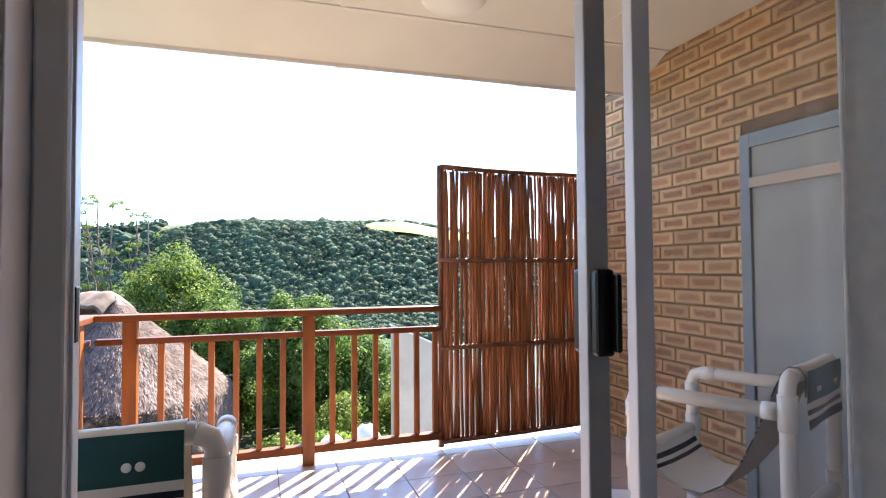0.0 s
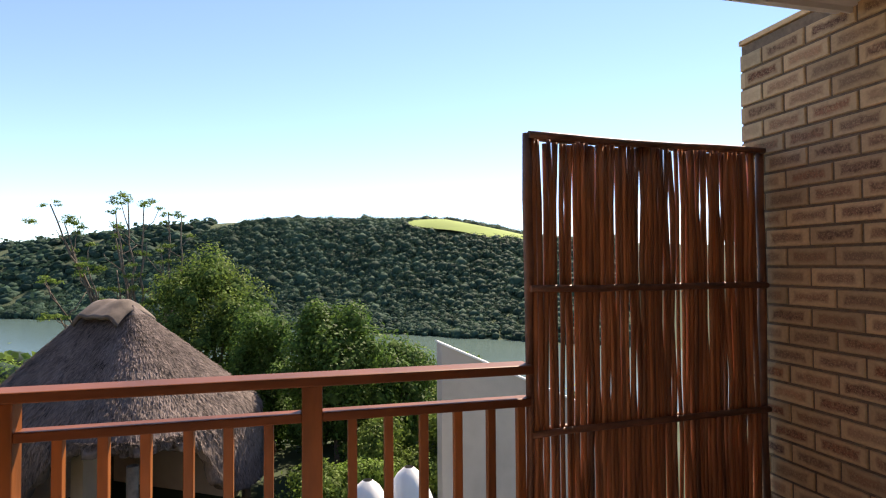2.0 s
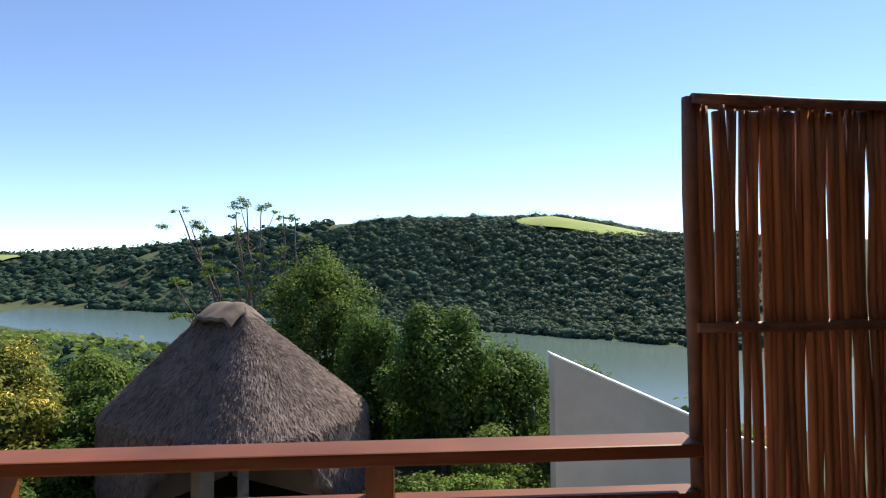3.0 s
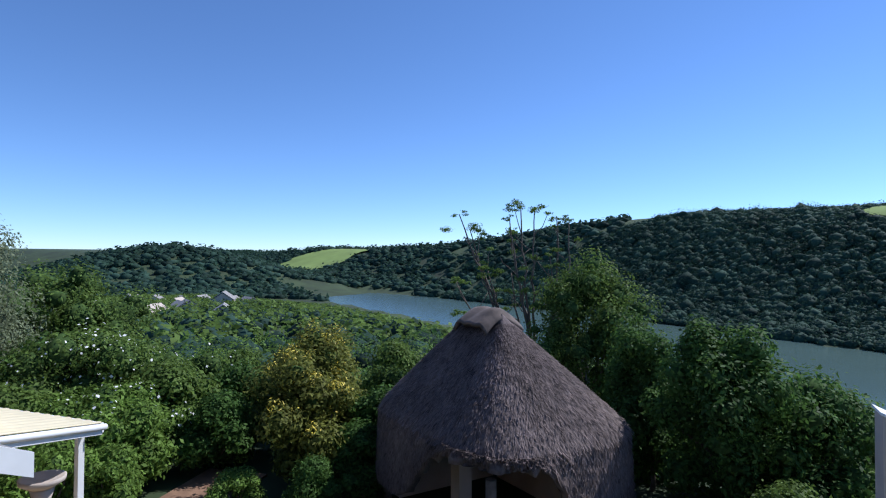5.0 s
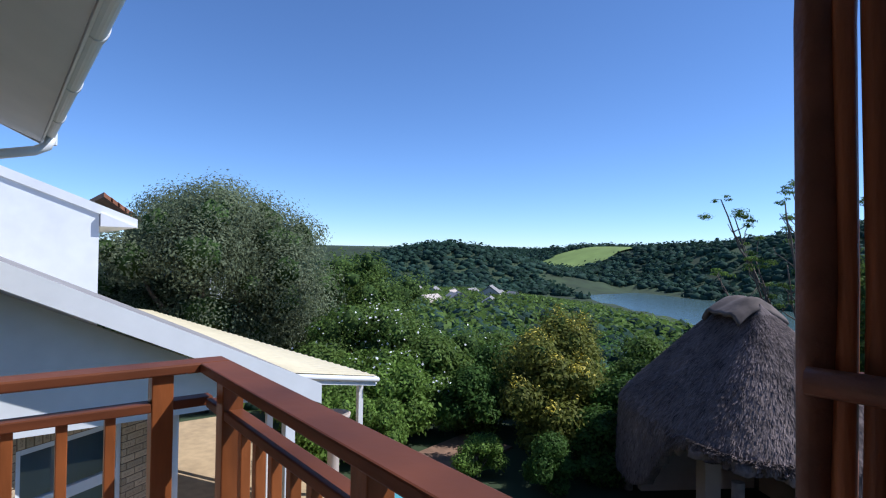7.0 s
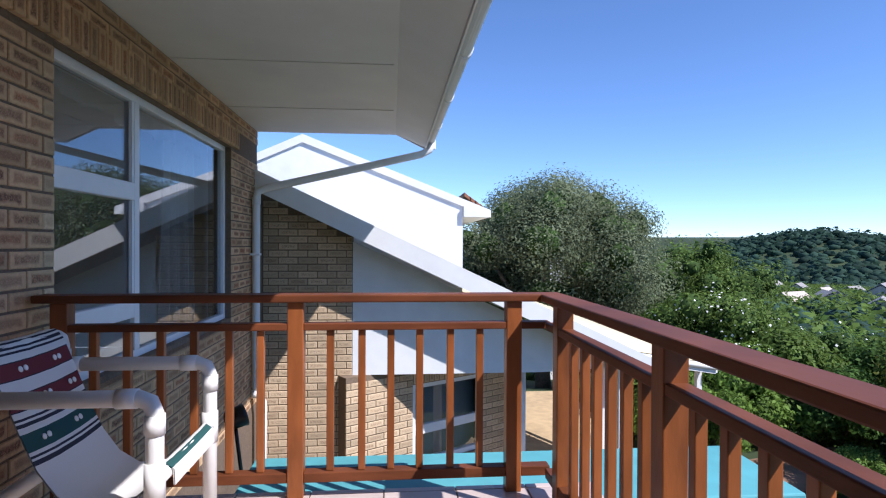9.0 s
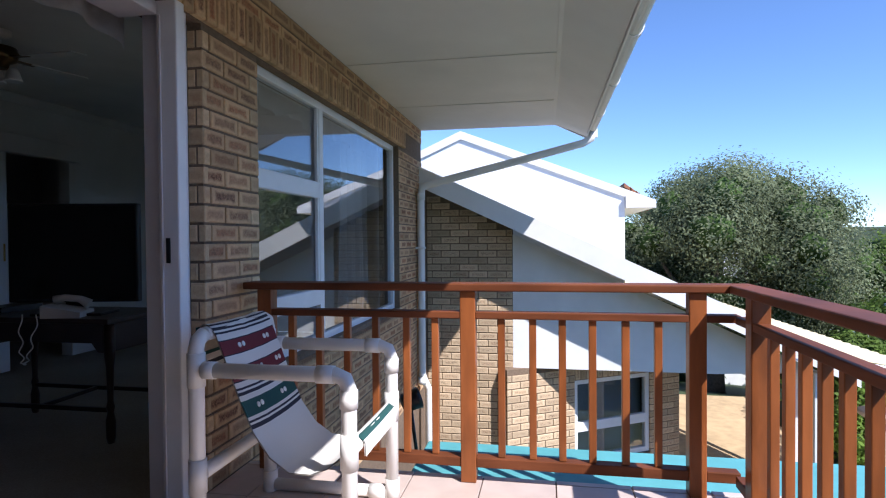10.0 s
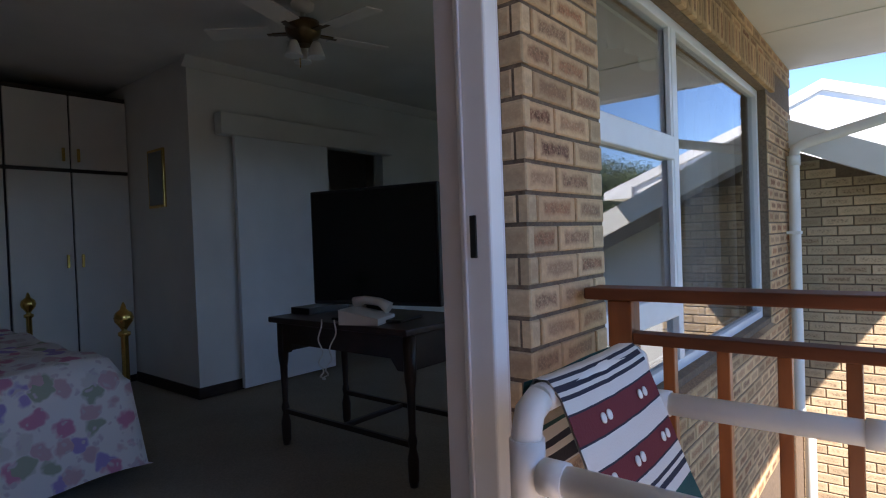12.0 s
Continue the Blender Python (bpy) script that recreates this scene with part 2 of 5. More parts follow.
# ---- builders ----
def link(name, bm, material, parent=None, label=""):
    me = bpy.data.meshes.new(name)
    bm.to_mesh(me)
    bm.free()
    me.materials.append(material)
    ob = new(name, me)
    if parent is not None:
        ob.parent = parent
    if label:
        ob["label"] = label
    return ob


part = link


def empty(name, m=None):
    ob = new(name)
    ob.empty_display_size = 0.2
    if m is not None:
        ob.matrix_basis = m
    return ob


def add_box(bm, x0, x1, y0, y1, z0, z1, bevel=0.0, m=None):
    r = bmesh.ops.create_cube(bm, size=1.0)
    vs = r["verts"]
    mm = Matrix.Translation(((x0 + x1) / 2, (y0 + y1) / 2, (z0 + z1) / 2)) @ Matrix.Diagonal((x1 - x0, y1 - y0, z1 - z0, 1))
    if m is not None:
        mm = m @ mm
    bmesh.ops.transform(bm, matrix=mm, verts=vs)
    if bevel:
        es = list({e for v in vs for e in v.link_edges})
        bmesh.ops.bevel(bm, geom=es, offset=bevel, segments=2, affect="EDGES", profile=0.5)
    return vs


def box(x0, x1, y0, y1, z0, z1, bevel=0.0, m=None):
    bm = bmesh.new()
    add_box(bm, x0, x1, y0, y1, z0, z1, bevel, m)
    return bm


def add_tube(bm, pts, rad, seg=12, cap=True):
    """A round tube along a list of points; rad is one radius or one for each point."""
    pts = [Vector(p) for p in pts]
    rad = [rad] * len(pts) if isinstance(rad, (int, float)) else rad
    rings = []
    up = Vector((0, 0, 1))
    prev = None
    for i, p in enumerate(pts):
        d = (pts[min(i + 1, len(pts) - 1)] - pts[max(i - 1, 0)]).normalized()
        a = d.cross(up if prev is None else prev)
        if prev is None and a.length < 0.05:
            a = d.cross(Vector((1, 0, 0)))
        if prev is not None:
            a = prev - d * prev.dot(d)
        a.normalize()
        prev = a
        b = d.cross(a)
        rings.append([bm.verts.new(p + (a * math.cos(t) + b * math.sin(t)) * rad[i]) for t in [2 * math.pi * k / seg for k in range(seg)]])
    for r0, r1 in zip(rings, rings[1:]):
        for k in range(seg):
            f = bm.faces.new((r0[k], r0[(k + 1) % seg], r1[(k + 1) % seg], r1[k]))
            f.smooth = True
    if cap:
        bm.faces.new(rings[0][::-1])
        bm.faces.new(rings[-1])


def tube(pts, rad, seg=12):
    bm = bmesh.new()
    add_tube(bm, pts, rad, seg)
    bmesh.ops.recalc_face_normals(bm, faces=bm.faces)
    return bm


def add_lathe(bm, prof, m=None, seg=20):
    """A turned shape from (radius, height) pairs."""
    rings = []
    for r, z in prof:
        vs = []
        for k in range(seg):
            p = Vector((r * math.cos(2 * math.pi * k / seg), r * math.sin(2 * math.pi * k / seg), z))
            vs.append(bm.verts.new(m @ p if m is not None else p))
        rings.append(vs)
    for r0, r1 in zip(rings, rings[1:]):
        for k in range(seg):
            f = bm.faces.new((r0[k], r0[(k + 1) % seg], r1[(k + 1) % seg], r1[k]))
            f.smooth = True
    bm.faces.new(rings[0][::-1])
    bm.faces.new(rings[-1])


def lathe(prof, m=None, seg=20):
    bm = bmesh.new()
    add_lathe(bm, prof, m, seg)
    bmesh.ops.recalc_face_normals(bm, faces=bm.faces)
    return bm


def prism(poly, axis, a, b):
    """A plate: an outline in the plane across axis, from a to b along it. Outline pairs are (y, z), (x, z) or (x, y)."""
    bm = bmesh.new()
    put = {"x": lambda p, v: (v, p[0], p[1]), "y": lambda p, v: (p[0], v, p[1]), "z": lambda p, v: (p[0], p[1], v)}[axis]
    lo = [bm.verts.new(put(p, a)) for p in poly]
    hi = [bm.verts.new(put(p, b)) for p in poly]
    bm.faces.new(lo)
    bm.faces.new(hi[::-1])
    for i in range(len(poly)):
        j = (i + 1) % len(poly)
        bm.faces.new((lo[i], lo[j], hi[j], hi[i]))
    bmesh.ops.recalc_face_normals(bm, faces=bm.faces)
    return bm


BRICKS = {}


def brick_mesh(length, height, pale=False):
    key = (round(length, 3), round(height, 3), pale)
    if key not in BRICKS:
        bm = bmesh.new()
        l, h, c = length / 2, height / 2, 0.004
        back = [bm.verts.new(p) for p in ((-l, 0.03, -h), (l, 0.03, -h), (l, 0.03, h), (-l, 0.03, h))]
        mid = [bm.verts.new(p) for p in ((-l, c, -h), (l, c, -h), (l, c, h), (-l, c, h))]
        fr = [bm.verts.new(p) for p in ((-l + c, 0, -h + c), (l - c, 0, -h + c), (l - c, 0, h - c), (-l + c, 0, h - c))]
        for a, b in ((back, mid), (mid, fr)):
            for i in range(4):
                bm.faces.new((a[i], a[(i + 1) % 4], b[(i + 1) % 4], b[i]))
        bm.faces.new(fr)
        bmesh.ops.recalc_face_normals(bm, faces=bm.faces)
        me = bpy.data.meshes.new("brick")
        bm.to_mesh(me)
        bm.free()
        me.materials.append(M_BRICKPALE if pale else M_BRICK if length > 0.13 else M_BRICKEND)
        BRICKS[key] = me
    return BRICKS[key]


def lay_bricks(parent, m, length, z0, z1, holes=(), shift=0.0, top=None, pale=False):
    """Face bricks in stretcher bond. m takes the wall's own x (along), -y (outwards), z (up) to the world; holes are (x0, x1, z0, z1)."""
    L, H, J, C = 0.222, 0.073, 0.01, 0.085
    row = 0
    z = z0
    count = 0
    while z + H < z1 + 0.02:
        x = -((row % 2) * (L + J) / 2) - shift
        while x < length:
            a, b = max(x, 0), min(x + L, length)
            spans = [(a, b)]
            for h0, h1, g0, g1 in holes:
                if z + H > g0 + 0.01 and z < g1 - 0.01:
                    spans = [s for p, q in spans for s in ((p, min(q, h0 - 0.004)), (max(p, h1 + 0.004), q)) if s[1] - s[0] > 0.03]
            for p, q in spans:
                if q - p < 0.03 or (top is not None and z + H > top((p + q) / 2)):
                    continue
                ob = new("brick", brick_mesh(q - p, H, pale))
                ob.parent = parent
                ob.matrix_basis = m @ Matrix.Translation(((p + q) / 2, random.uniform(-0.0015, 0.0015), z + H / 2))
                count += 1
            x += L + J
        z += C
        row += 1
    return count


def structure(ob, label, category):
    return tagged(ob, label, category, kind="structure")


# ---- balcony floor, walls, ceiling ----
CEIL = 2.42
RX = 2.87          # side wall's face
FY = 2.50          # balcony's front edge
LX = -0.31         # left rail
floor = structure(link("floor_balcony", box(-0.365, RX, -0.02, FY, -0.22, -0.008), M_GROUT), "balcony slab with pale pinkish ceramic floor tiles", "floor")
TS, G = 0.33, 0.006
tile_cache = {}


def tile_mesh(w, d):
    key = (round(w, 3), round(d, 3))
    if key not in tile_cache:
        bm = box(-w / 2, w / 2, -d / 2, d / 2, -0.008, 0.0)
        bmesh.ops.bevel(bm, geom=[e for e in bm.edges if all(v.co.z > -0.001 for v in e.verts)], offset=0.0015, segments=1, affect="EDGES")
        me = bpy.data.meshes.new("tile")
        bm.to_mesh(me)
        bm.free()
        me.materials.append(M_TILE)
        tile_cache[key] = me
    return tile_cache[key]


for i in range(12):
    for j in range(8):
        x0, x1 = max(-0.85 + i * TS + 0.2, -0.365), min(-0.85 + (i + 1) * TS + 0.2, RX)
        y0, y1 = max(FY - (j + 1) * TS, 0.0), FY - j * TS
        if x1 - x0 < 0.03 or y1 - y0 < 0.03:
            continue
        ob = new("tile", tile_mesh(x1 - x0 - G, y1 - y0 - G))
        ob.parent = floor
        ob.matrix_basis = pose((x0 + x1) / 2, (y0 + y1) / 2, random.uniform(-0.0006, 0.0006))

# side wall
wbm = box(RX + 0.008, RX + 0.22, -0.2, FY, -3.0, 2.33)
add_box(wbm, RX + 0.008, RX + 0.22, -0.2, 1.9, 2.33, 2.42)
wall_e = structure(link("wall_east", wbm, M_MORTAR), "brown flashed face-brick side wall of the balcony", "wall")
lay_bricks(wall_e, Matrix(((0, 1, 0, RX), (-1, 0, 0, FY), (0, 0, 1, 0), (0, 0, 0, 1))), 2.5, 0.0, 2.45, [(1.445, 2.275, 0.0, 1.8)], 0.1, top=lambda u: 2.47 if u > 0.62 else 2.34)
lay_bricks(wall_e, Matrix(((-1, 0, 0, RX + 0.22), (0, -1, 0, FY + 0.006), (0, 0, 1, 0), (0, 0, 0, 1))), 0.22, 0.0, 2.33)
structure(link("wall_coping", box(RX - 0.002, RX + 0.225, FY - 0.45, FY + 0.01, 2.335, 2.36, 0.004), M_BRICK), "brick coping on top of the side wall", "coping")

# door-like panel in the side wall
sd = structure(empty("door_side", pose(RX, 0.64, 0)), "closed grey panel door in a blue-grey frame with beige transom rail", "door")
part("frame", box(-0.012, 0.03, 0.36, 0.42, 0.0, 1.8, 0.003), M_STEEL, sd)
part("frame", box(-0.012, 0.03, -0.42, -0.36, 0.0, 1.8, 0.003), M_STEEL, sd)
part("frame", box(-0.012, 0.03, -0.36, 0.36, 1.73, 1.8, 0.003), M_STEEL, sd)
part("door_panel", box(0.004, 0.03, -0.36, 0.36, 0.0, 1.73), M_DOORGREY, sd)
part("transom_rail", box(-0.018, 0.0035, -0.36, 0.36, 1.53, 1.58, 0.003), M_BEIGE, sd)

# house wall with window and door openings
WX0, WX1, WZ0, WZ1 = -3.37, -0.49, 0.41, 2.06
DX1, DZ = 2.30, 2.06
HX = -4.43
holes = [(WX0, WX1, WZ0, WZ1), (0.0, DX1, -0.1, DZ)]
bm = bmesh.new()
for x0, x1, z0, z1 in ((HX - 0.35, HX, -3, 1.6), (HX, WX0, -3, CEIL), (WX0, WX1, -3, WZ0), (WX0, WX1, WZ1, CEIL), (WX1, -0.06, -3, CEIL), (-0.06, DX1, DZ, CEIL), (-0.06, DX1, -3, -0.02), (DX1, RX, -3, CEIL)):
    add_box(bm, x0, x1, -0.22, -0.008, z0, z1)
add_box(bm, -0.06, -0.006, -0.076, -0.008, 0.0, DZ)
wall_s = structure(link("wall_south", bm, M_MORTAR), "brown flashed face-brick house wall with window and sliding door openings", "wall")
MS = Matrix(((-1, 0, 0, RX), (0, -1, 0, 0), (0, 0, 1, 0), (0, 0, 0, 1)))
lay_bricks(wall_s, MS, RX - HX, -0.68, WZ1 + 0.02, [(RX - WX1, RX - WX0, WZ0 - 0.03, 9), (RX - DX1, RX, -0.5, 9), (0, RX - 0.55, -2, 0.0)], RX % 0.232 - 0.116)
lay_bricks(wall_s, MS, RX - HX, WZ1 + 0.195, CEIL, [], 0.07)
# brick on the pier's side towards the door
lay_bricks(wall_s, Matrix(((0, -1, 0, 0.0), (1, 0, 0, -0.075), (0, 0, 1, 0), (0, 0, 0, 1))), 0.075, 0.0, WZ1 + 0.02, shift=0.07)
# upright brick lintel course, a little proud
x = WX0 - 0.2
while x < DX1 + 0.15:
    ob = new("brick", brick_mesh(0.185, 0.073))
    ob.parent = wall_s
    ob.matrix_basis = pose(x + 0.0365, 0.022, WZ1 + 0.1, 0, 90, 0) @ pose(0, 0, 0, 0, 0, 180)
    x += 0.083

# sloped brick sill under the window
sill = structure(link("window_sill", prism([(-0.12, 0.405), (0.03, 0.365), (0.03, 0.335), (-0.12, 0.335)], "x", WX0, WX1), M_BRICK), "sloping brick window sill", "sill")

# ceiling of the balcony with cover strips and sloped front board
EX = HX
bm = box(EX, RX + 0.22, -0.02, 1.58, CEIL, CEIL + 0.02)
for xs in (-3.25, -1.85, -0.45, 0.95, 2.3):
    add_box(bm, xs - 0.016, xs + 0.016, 0.0, 1.55, CEIL - 0.006, CEIL + 0.002)
add_box(bm, EX, RX, 1.55, 1.579, CEIL - 0.008, CEIL + 0.002)
structure(link("ceiling_balcony", bm, M_CEIL), "off-white boarded balcony ceiling with cover strips", "ceiling")
structure(link("ceiling_front", prism([(1.58, CEIL), (1.92, 2.27), (1.92, 2.30), (1.58, CEIL + 0.03)], "x", EX, RX + 0.22), M_CEIL), "off-white sloping front soffit board", "ceiling")
structure(link("roof", prism([(-5.2, 3.15), (1.97, 2.49), (1.97, 2.455), (-5.2, 3.05)], "x", EX - 0.03, RX + 0.8), M_CONC), "grey sheet roof over the balcony and room", "roof")
structure(link("fascia", box(EX - 0.02, RX + 0.22, 1.922, 1.935, 2.25, 2.45), M_WHITE), "white fascia board under the roof edge", "fascia")
structure(link("verge_board", prism([(-0.2, CEIL + 0.002), (1.58, CEIL + 0.002), (1.935, 2.25), (1.935, 2.45), (-0.2, 2.6)], "x", EX - 0.05, EX - 0.025), M_WHITE), "white verge board at the roof's end", "fascia")

gut = empty("gutter")
tagged(gut, "white half-round gutter with sloping downpipe", "gutter")
bm = bmesh.new()
prof = [(1.98 + 0.05 * math.cos(a), 2.345 + 0.075 * math.sin(a)) for a in [math.pi + math.pi * k / 10 for k in range(11)]]
inner = [(1.98 + 0.043 * math.cos(a), 2.345 + 0.067 * math.sin(a)) for a in [math.pi * 2 - math.pi * k / 10 for k in range(11)]]
part("trough", prism(prof + inner, "x", EX + 0.05, RX + 0.22), M_WHITE, gut)
for xs in (-3.4, -2.3, -1.2, -0.1, 1.0, 2.1):
    prof2 = [(1.98 + 0.057 * math.cos(a), 2.345 + 0.082 * math.sin(a)) for a in [math.pi + math.pi * k / 10 for k in range(11)]]
    part("joint", prism(prof2 + inner, "x", xs - 0.03, xs + 0.03), M_WHITE, gut)
part("stop_end", box(EX + 0.03, EX + 0.06, 1.945, 2.045, 2.24, 2.45, 0.01), M_WHITE, gut)
part("downpipe", tube([(EX + 0.25, 1.985, 2.28), (EX + 0.25, 1.96, 2.2), (EX + 0.25, 1.87, 2.15), (EX + 0.28, 1.2, 1.985), (EX + 0.3, 0.16, 1.74), (EX + 0.3, 0.07, 1.70), (EX + 0.3, 0.055, 1.59), (EX + 0.3, 0.055, -0.45), (EX + 0.28, 0.09, -0.55), (EX + 0.26, 0.12, -0.62), (EX + 0.26, 0.12, -2.9)], 0.042, 14), M_WHITE, gut)
for z in (1.6, -0.52):
    part("pipe_collar", tube([(EX + 0.3, 0.055, z - 0.04), (EX + 0.3, 0.055, z + 0.04)], 0.049, 14), M_WHITE, gut)
part("pipe_bracket", box(EX + 0.245, EX + 0.355, 0.0, 0.1, 1.0, 1.025, 0.003), M_WHITE, gut)


# ---- window ----
win = structure(empty("window_1", pose(0, -0.09, 0)), "white-framed window with fixed pane and two small opening sashes", "window")
FW = 0.05
MX = -1.47
part("window_frame", box(WX0, WX0 + FW, -0.03, 0.03, WZ0, WZ1, 0.004), M_WINFR, win)
part("window_frame", box(WX1 - FW, WX1, -0.03, 0.03, WZ0, WZ1, 0.004), M_WINFR, win)
part("window_frame", box(WX0 + FW, WX1 - FW, -0.03, 0.03, WZ0, WZ0 + FW, 0.004), M_WINFR, win)
part("window_frame", box(WX0 + FW, WX1 - FW, -0.03, 0.03, WZ1 - FW, WZ1, 0.004), M_WINFR, win)
part("mullion", box(MX - 0.035, MX + 0.035, -0.032, 0.032, WZ0 + FW, WZ1 - FW, 0.004), M_WINFR, win)
for zc in (1.45, 0.72):
    part("transom", box(MX + 0.035, WX1 - FW, -0.032, 0.034, zc - 0.055, zc + 0.055, 0.006), M_WINFR, win)
part("pane", box(WX0 + FW, MX - 0.035, -0.003, 0.003, WZ0 + FW, WZ1 - FW), M_WGLASS, win)
for z0, z1 in ((WZ0 + FW, 0.665), (0.775, 1.395), (1.505, WZ1 - FW)):
    part("pane", box(MX + 0.035, WX1 - FW, -0.003, 0.003, z0, z1), M_WGLASS, win)
    if z1 > 0.7:
        for xa, xb in ((MX + 0.035, MX + 0.06), (WX1 - FW - 0.025, WX1 - FW)):
            part("sash_stile", box(xa, xb, 0.0045, 0.028, z0, z1, 0.003), M_WINFR, win)

# ---- sliding door ----
door = structure(empty("door_1", pose(0, -0.09, 0)), "aluminium-framed glass sliding door standing half open", "door")
part("jamb", box(-0.058, 0.10, -0.06, 0.008, 0.0, DZ, 0.004), M_ALU, door)
part("jamb_lining", box(0.185, 0.24, 0.045, 0.135, 0.0, DZ, 0.006), M_WINFR, door)
part("jamb_lining", box(0.101, 0.183, -0.06, 0.085, 0.0, DZ, 0.004), M_ALU, door)
part("jamb_channel", box(0.241, 0.248, 0.06, 0.068, 0.0, DZ - 0.06, 0.002), M_ALU, door)
part("jamb", box(DX1 - 0.055, DX1 - 0.002, -0.05, 0.05, 0.0, DZ, 0.004), M_ALU, door)
part("head", box(0.235, DX1 - 0.055, -0.125, 0.05, DZ - 0.055, DZ - 0.002, 0.004), M_ALU, door)
part("track", box(0.235, DX1 - 0.055, -0.125, 0.05, 0.001, 0.025, 0.003), M_ALU, door)
part("lock_keep", box(0.241, 0.247, 0.08, 0.098, 1.02, 1.12, 0.002), M_BLACK, door, "black lock keep recess")
for nm, xa, xb, yc in (("fixed_leaf", 1.375, DX1 - 0.055, 0.025), ("sliding_leaf", 1.168, 2.14, -0.1)):
    leaf = part(nm, box(xa, xa + 0.05, yc - 0.018, yc + 0.018, 0.027, DZ - 0.057, 0.004), M_ALU, door)
    part("stile", box(xb - 0.06, xb, yc - 0.018, yc + 0.018, 0.027, DZ - 0.057, 0.004), M_ALU, leaf)
    part("rail", box(xa + 0.05, xb - 0.06, yc - 0.016, yc + 0.016, 0.027, 0.10, 0.004), M_ALU, leaf)
    part("rail", box(xa + 0.05, xb - 0.06, yc - 0.016, yc + 0.016, DZ - 0.115, DZ - 0.057, 0.004), M_ALU, leaf)
    part("pane", box(xa + 0.05, xb - 0.06, yc - 0.003, yc + 0.003, 0.10, DZ - 0.115), M_GLASS, leaf)
    if nm == "sliding_leaf":
        for sgn in (-1, 1):
            hb = box(xa + 0.005, xa + 0.045, yc + sgn * 0.032 - 0.014, yc + sgn * 0.032 + 0.014, 0.975, 1.145, 0.008)
            part("handle", hb, M_BLACK, leaf, "black plastic pull handle")
            part("handle_grip", box(xa + 0.034, xa + 0.046, yc + sgn * 0.055 - 0.013, yc + sgn * 0.055 + 0.013, 0.985, 1.135, 0.005), M_BLACK, leaf)

# ---- railings ----
RT, MT, BT = 0.907, 0.778, 0.115     # tops of top rail, middle rail, bottom rail
RY = 2.27


def rail_run(thing, p0, p1, posts, balusters, post_w=0.07, butt=(0.0, 0.0)):
    """One straight run of railing from p0 to p1; posts and balusters are distances along it."""
    d = (Vector(p1) - Vector(p0))
    n = d.length
    m = Matrix.Translation(p0) @ Matrix.Rotation(math.atan2(d.y, d.x), 4, "Z")
    part("top_rail", box(-butt[0], n + butt[1], -0.055, 0.055, RT - 0.035, RT, 0.006, m), M_RAILW, thing)
    cuts = [0.0] + sorted(posts) + [n]
    for a, b in zip(cuts, cuts[1:]):
        if b - a < 0.12:
            continue
        a2 = a + (post_w / 2 if a in posts else 0)
        b2 = b - (post_w / 2 if b in posts else 0)
        part("mid_rail", box(a2, b2, -0.032, 0.032, MT - 0.032, MT, 0.004, m), M_RAILW, thing)
        part("bottom_rail", box(a2, b2, -0.03, 0.03, BT - 0.045, BT, 0.004, m), M_RAILW, thing)
    for q in posts:
        part("post", box(q - post_w / 2, q + post_w / 2, -post_w / 2, post_w / 2, 0.001, RT - 0.036, 0.004, m), M_WOOD, thing)
    for q in balusters:
        part("baluster", box(q - 0.016, q + 0.016, -0.016, 0.016, BT + 0.001, MT - 0.033, 0.003, m), M_WOOD, thing)


railing = tagged(empty("railing"), "reddish-brown varnished timber balcony railing with upright balusters", "railing")
rail_run(railing, (LX, 0.03, 0), (LX, RY, 0), [0.1, 1.09, 2.07], [0.23, 0.37, 0.51, 0.65, 0.80, 0.935, 1.24, 1.38, 1.51, 1.64, 1.78, 1.915], butt=(0.0, 0.055))
rail_run(railing, (LX + 0.055, RY, 0), (1.66, RY, 0), [0.165, 1.10], [0.315, 0.445, 0.57, 0.70, 0.825, 0.955, 1.24, 1.37, 1.50, 1.63, 1.76, 1.88], butt=(0.0, 0.0))

# ---- reed screen ----
SX0, SX1 = 1.647, 2.84
screen = tagged(empty("reed_screen"), "dark reddish-brown reed privacy screen lashed to pole crossbars", "screen")


def sy(x):
    """The screen stands a little askew."""
    return 2.272 + 0.07 * (x - SX0)


def stick(x, y, z0, z1, r, seg=6):
    k = 7
    pts = [(x + random.uniform(-1, 1) * 0.0062, y + random.uniform(-1, 1) * 0.003, z0 + (z1 - z0) * i / k) for i in range(k + 1)]
    rr = [r * random.uniform(0.85, 1.12) for _ in range(k + 1)]
    return tube(pts, rr, seg)


part("side_pole", stick(SX0 + 0.015, sy(SX0), 0.02, 1.80, 0.019, 8), M_REEDBAR, screen)
part("side_pole", stick(SX1 - 0.01, sy(SX1), 0.02, 1.80, 0.017, 8), M_REEDBAR, screen)
x = SX0 + 0.043
while x < SX1 - 0.03:
    r = random.uniform(0.0085, 0.0125)
    top_gap = random.random() < 0.16
    part("reed", stick(x, sy(x) + random.uniform(-0.008, 0.008), 0.03 + random.uniform(0, 0.02), 1.775 + random.uniform(-0.01, 0.015), r), M_REED, screen)
    x += r * 2 + (random.uniform(0.001, 0.008) if top_gap else random.uniform(-0.007, 0.0))
for z in (1.79, 1.19, 0.635, 0.05):
    for dy in (-0.02, 0.02):
        pts = [(SX0 + 0.018 + (SX1 - SX0 - 0.02) * i / 8, sy(SX0 + (SX1 - SX0) * i / 8) + dy + random.uniform(-0.003, 0.003), z + random.uniform(-0.004, 0.004)) for i in range(9)]
        part("crossbar", tube(pts, 0.014, 8), M_REEDBAR, screen)

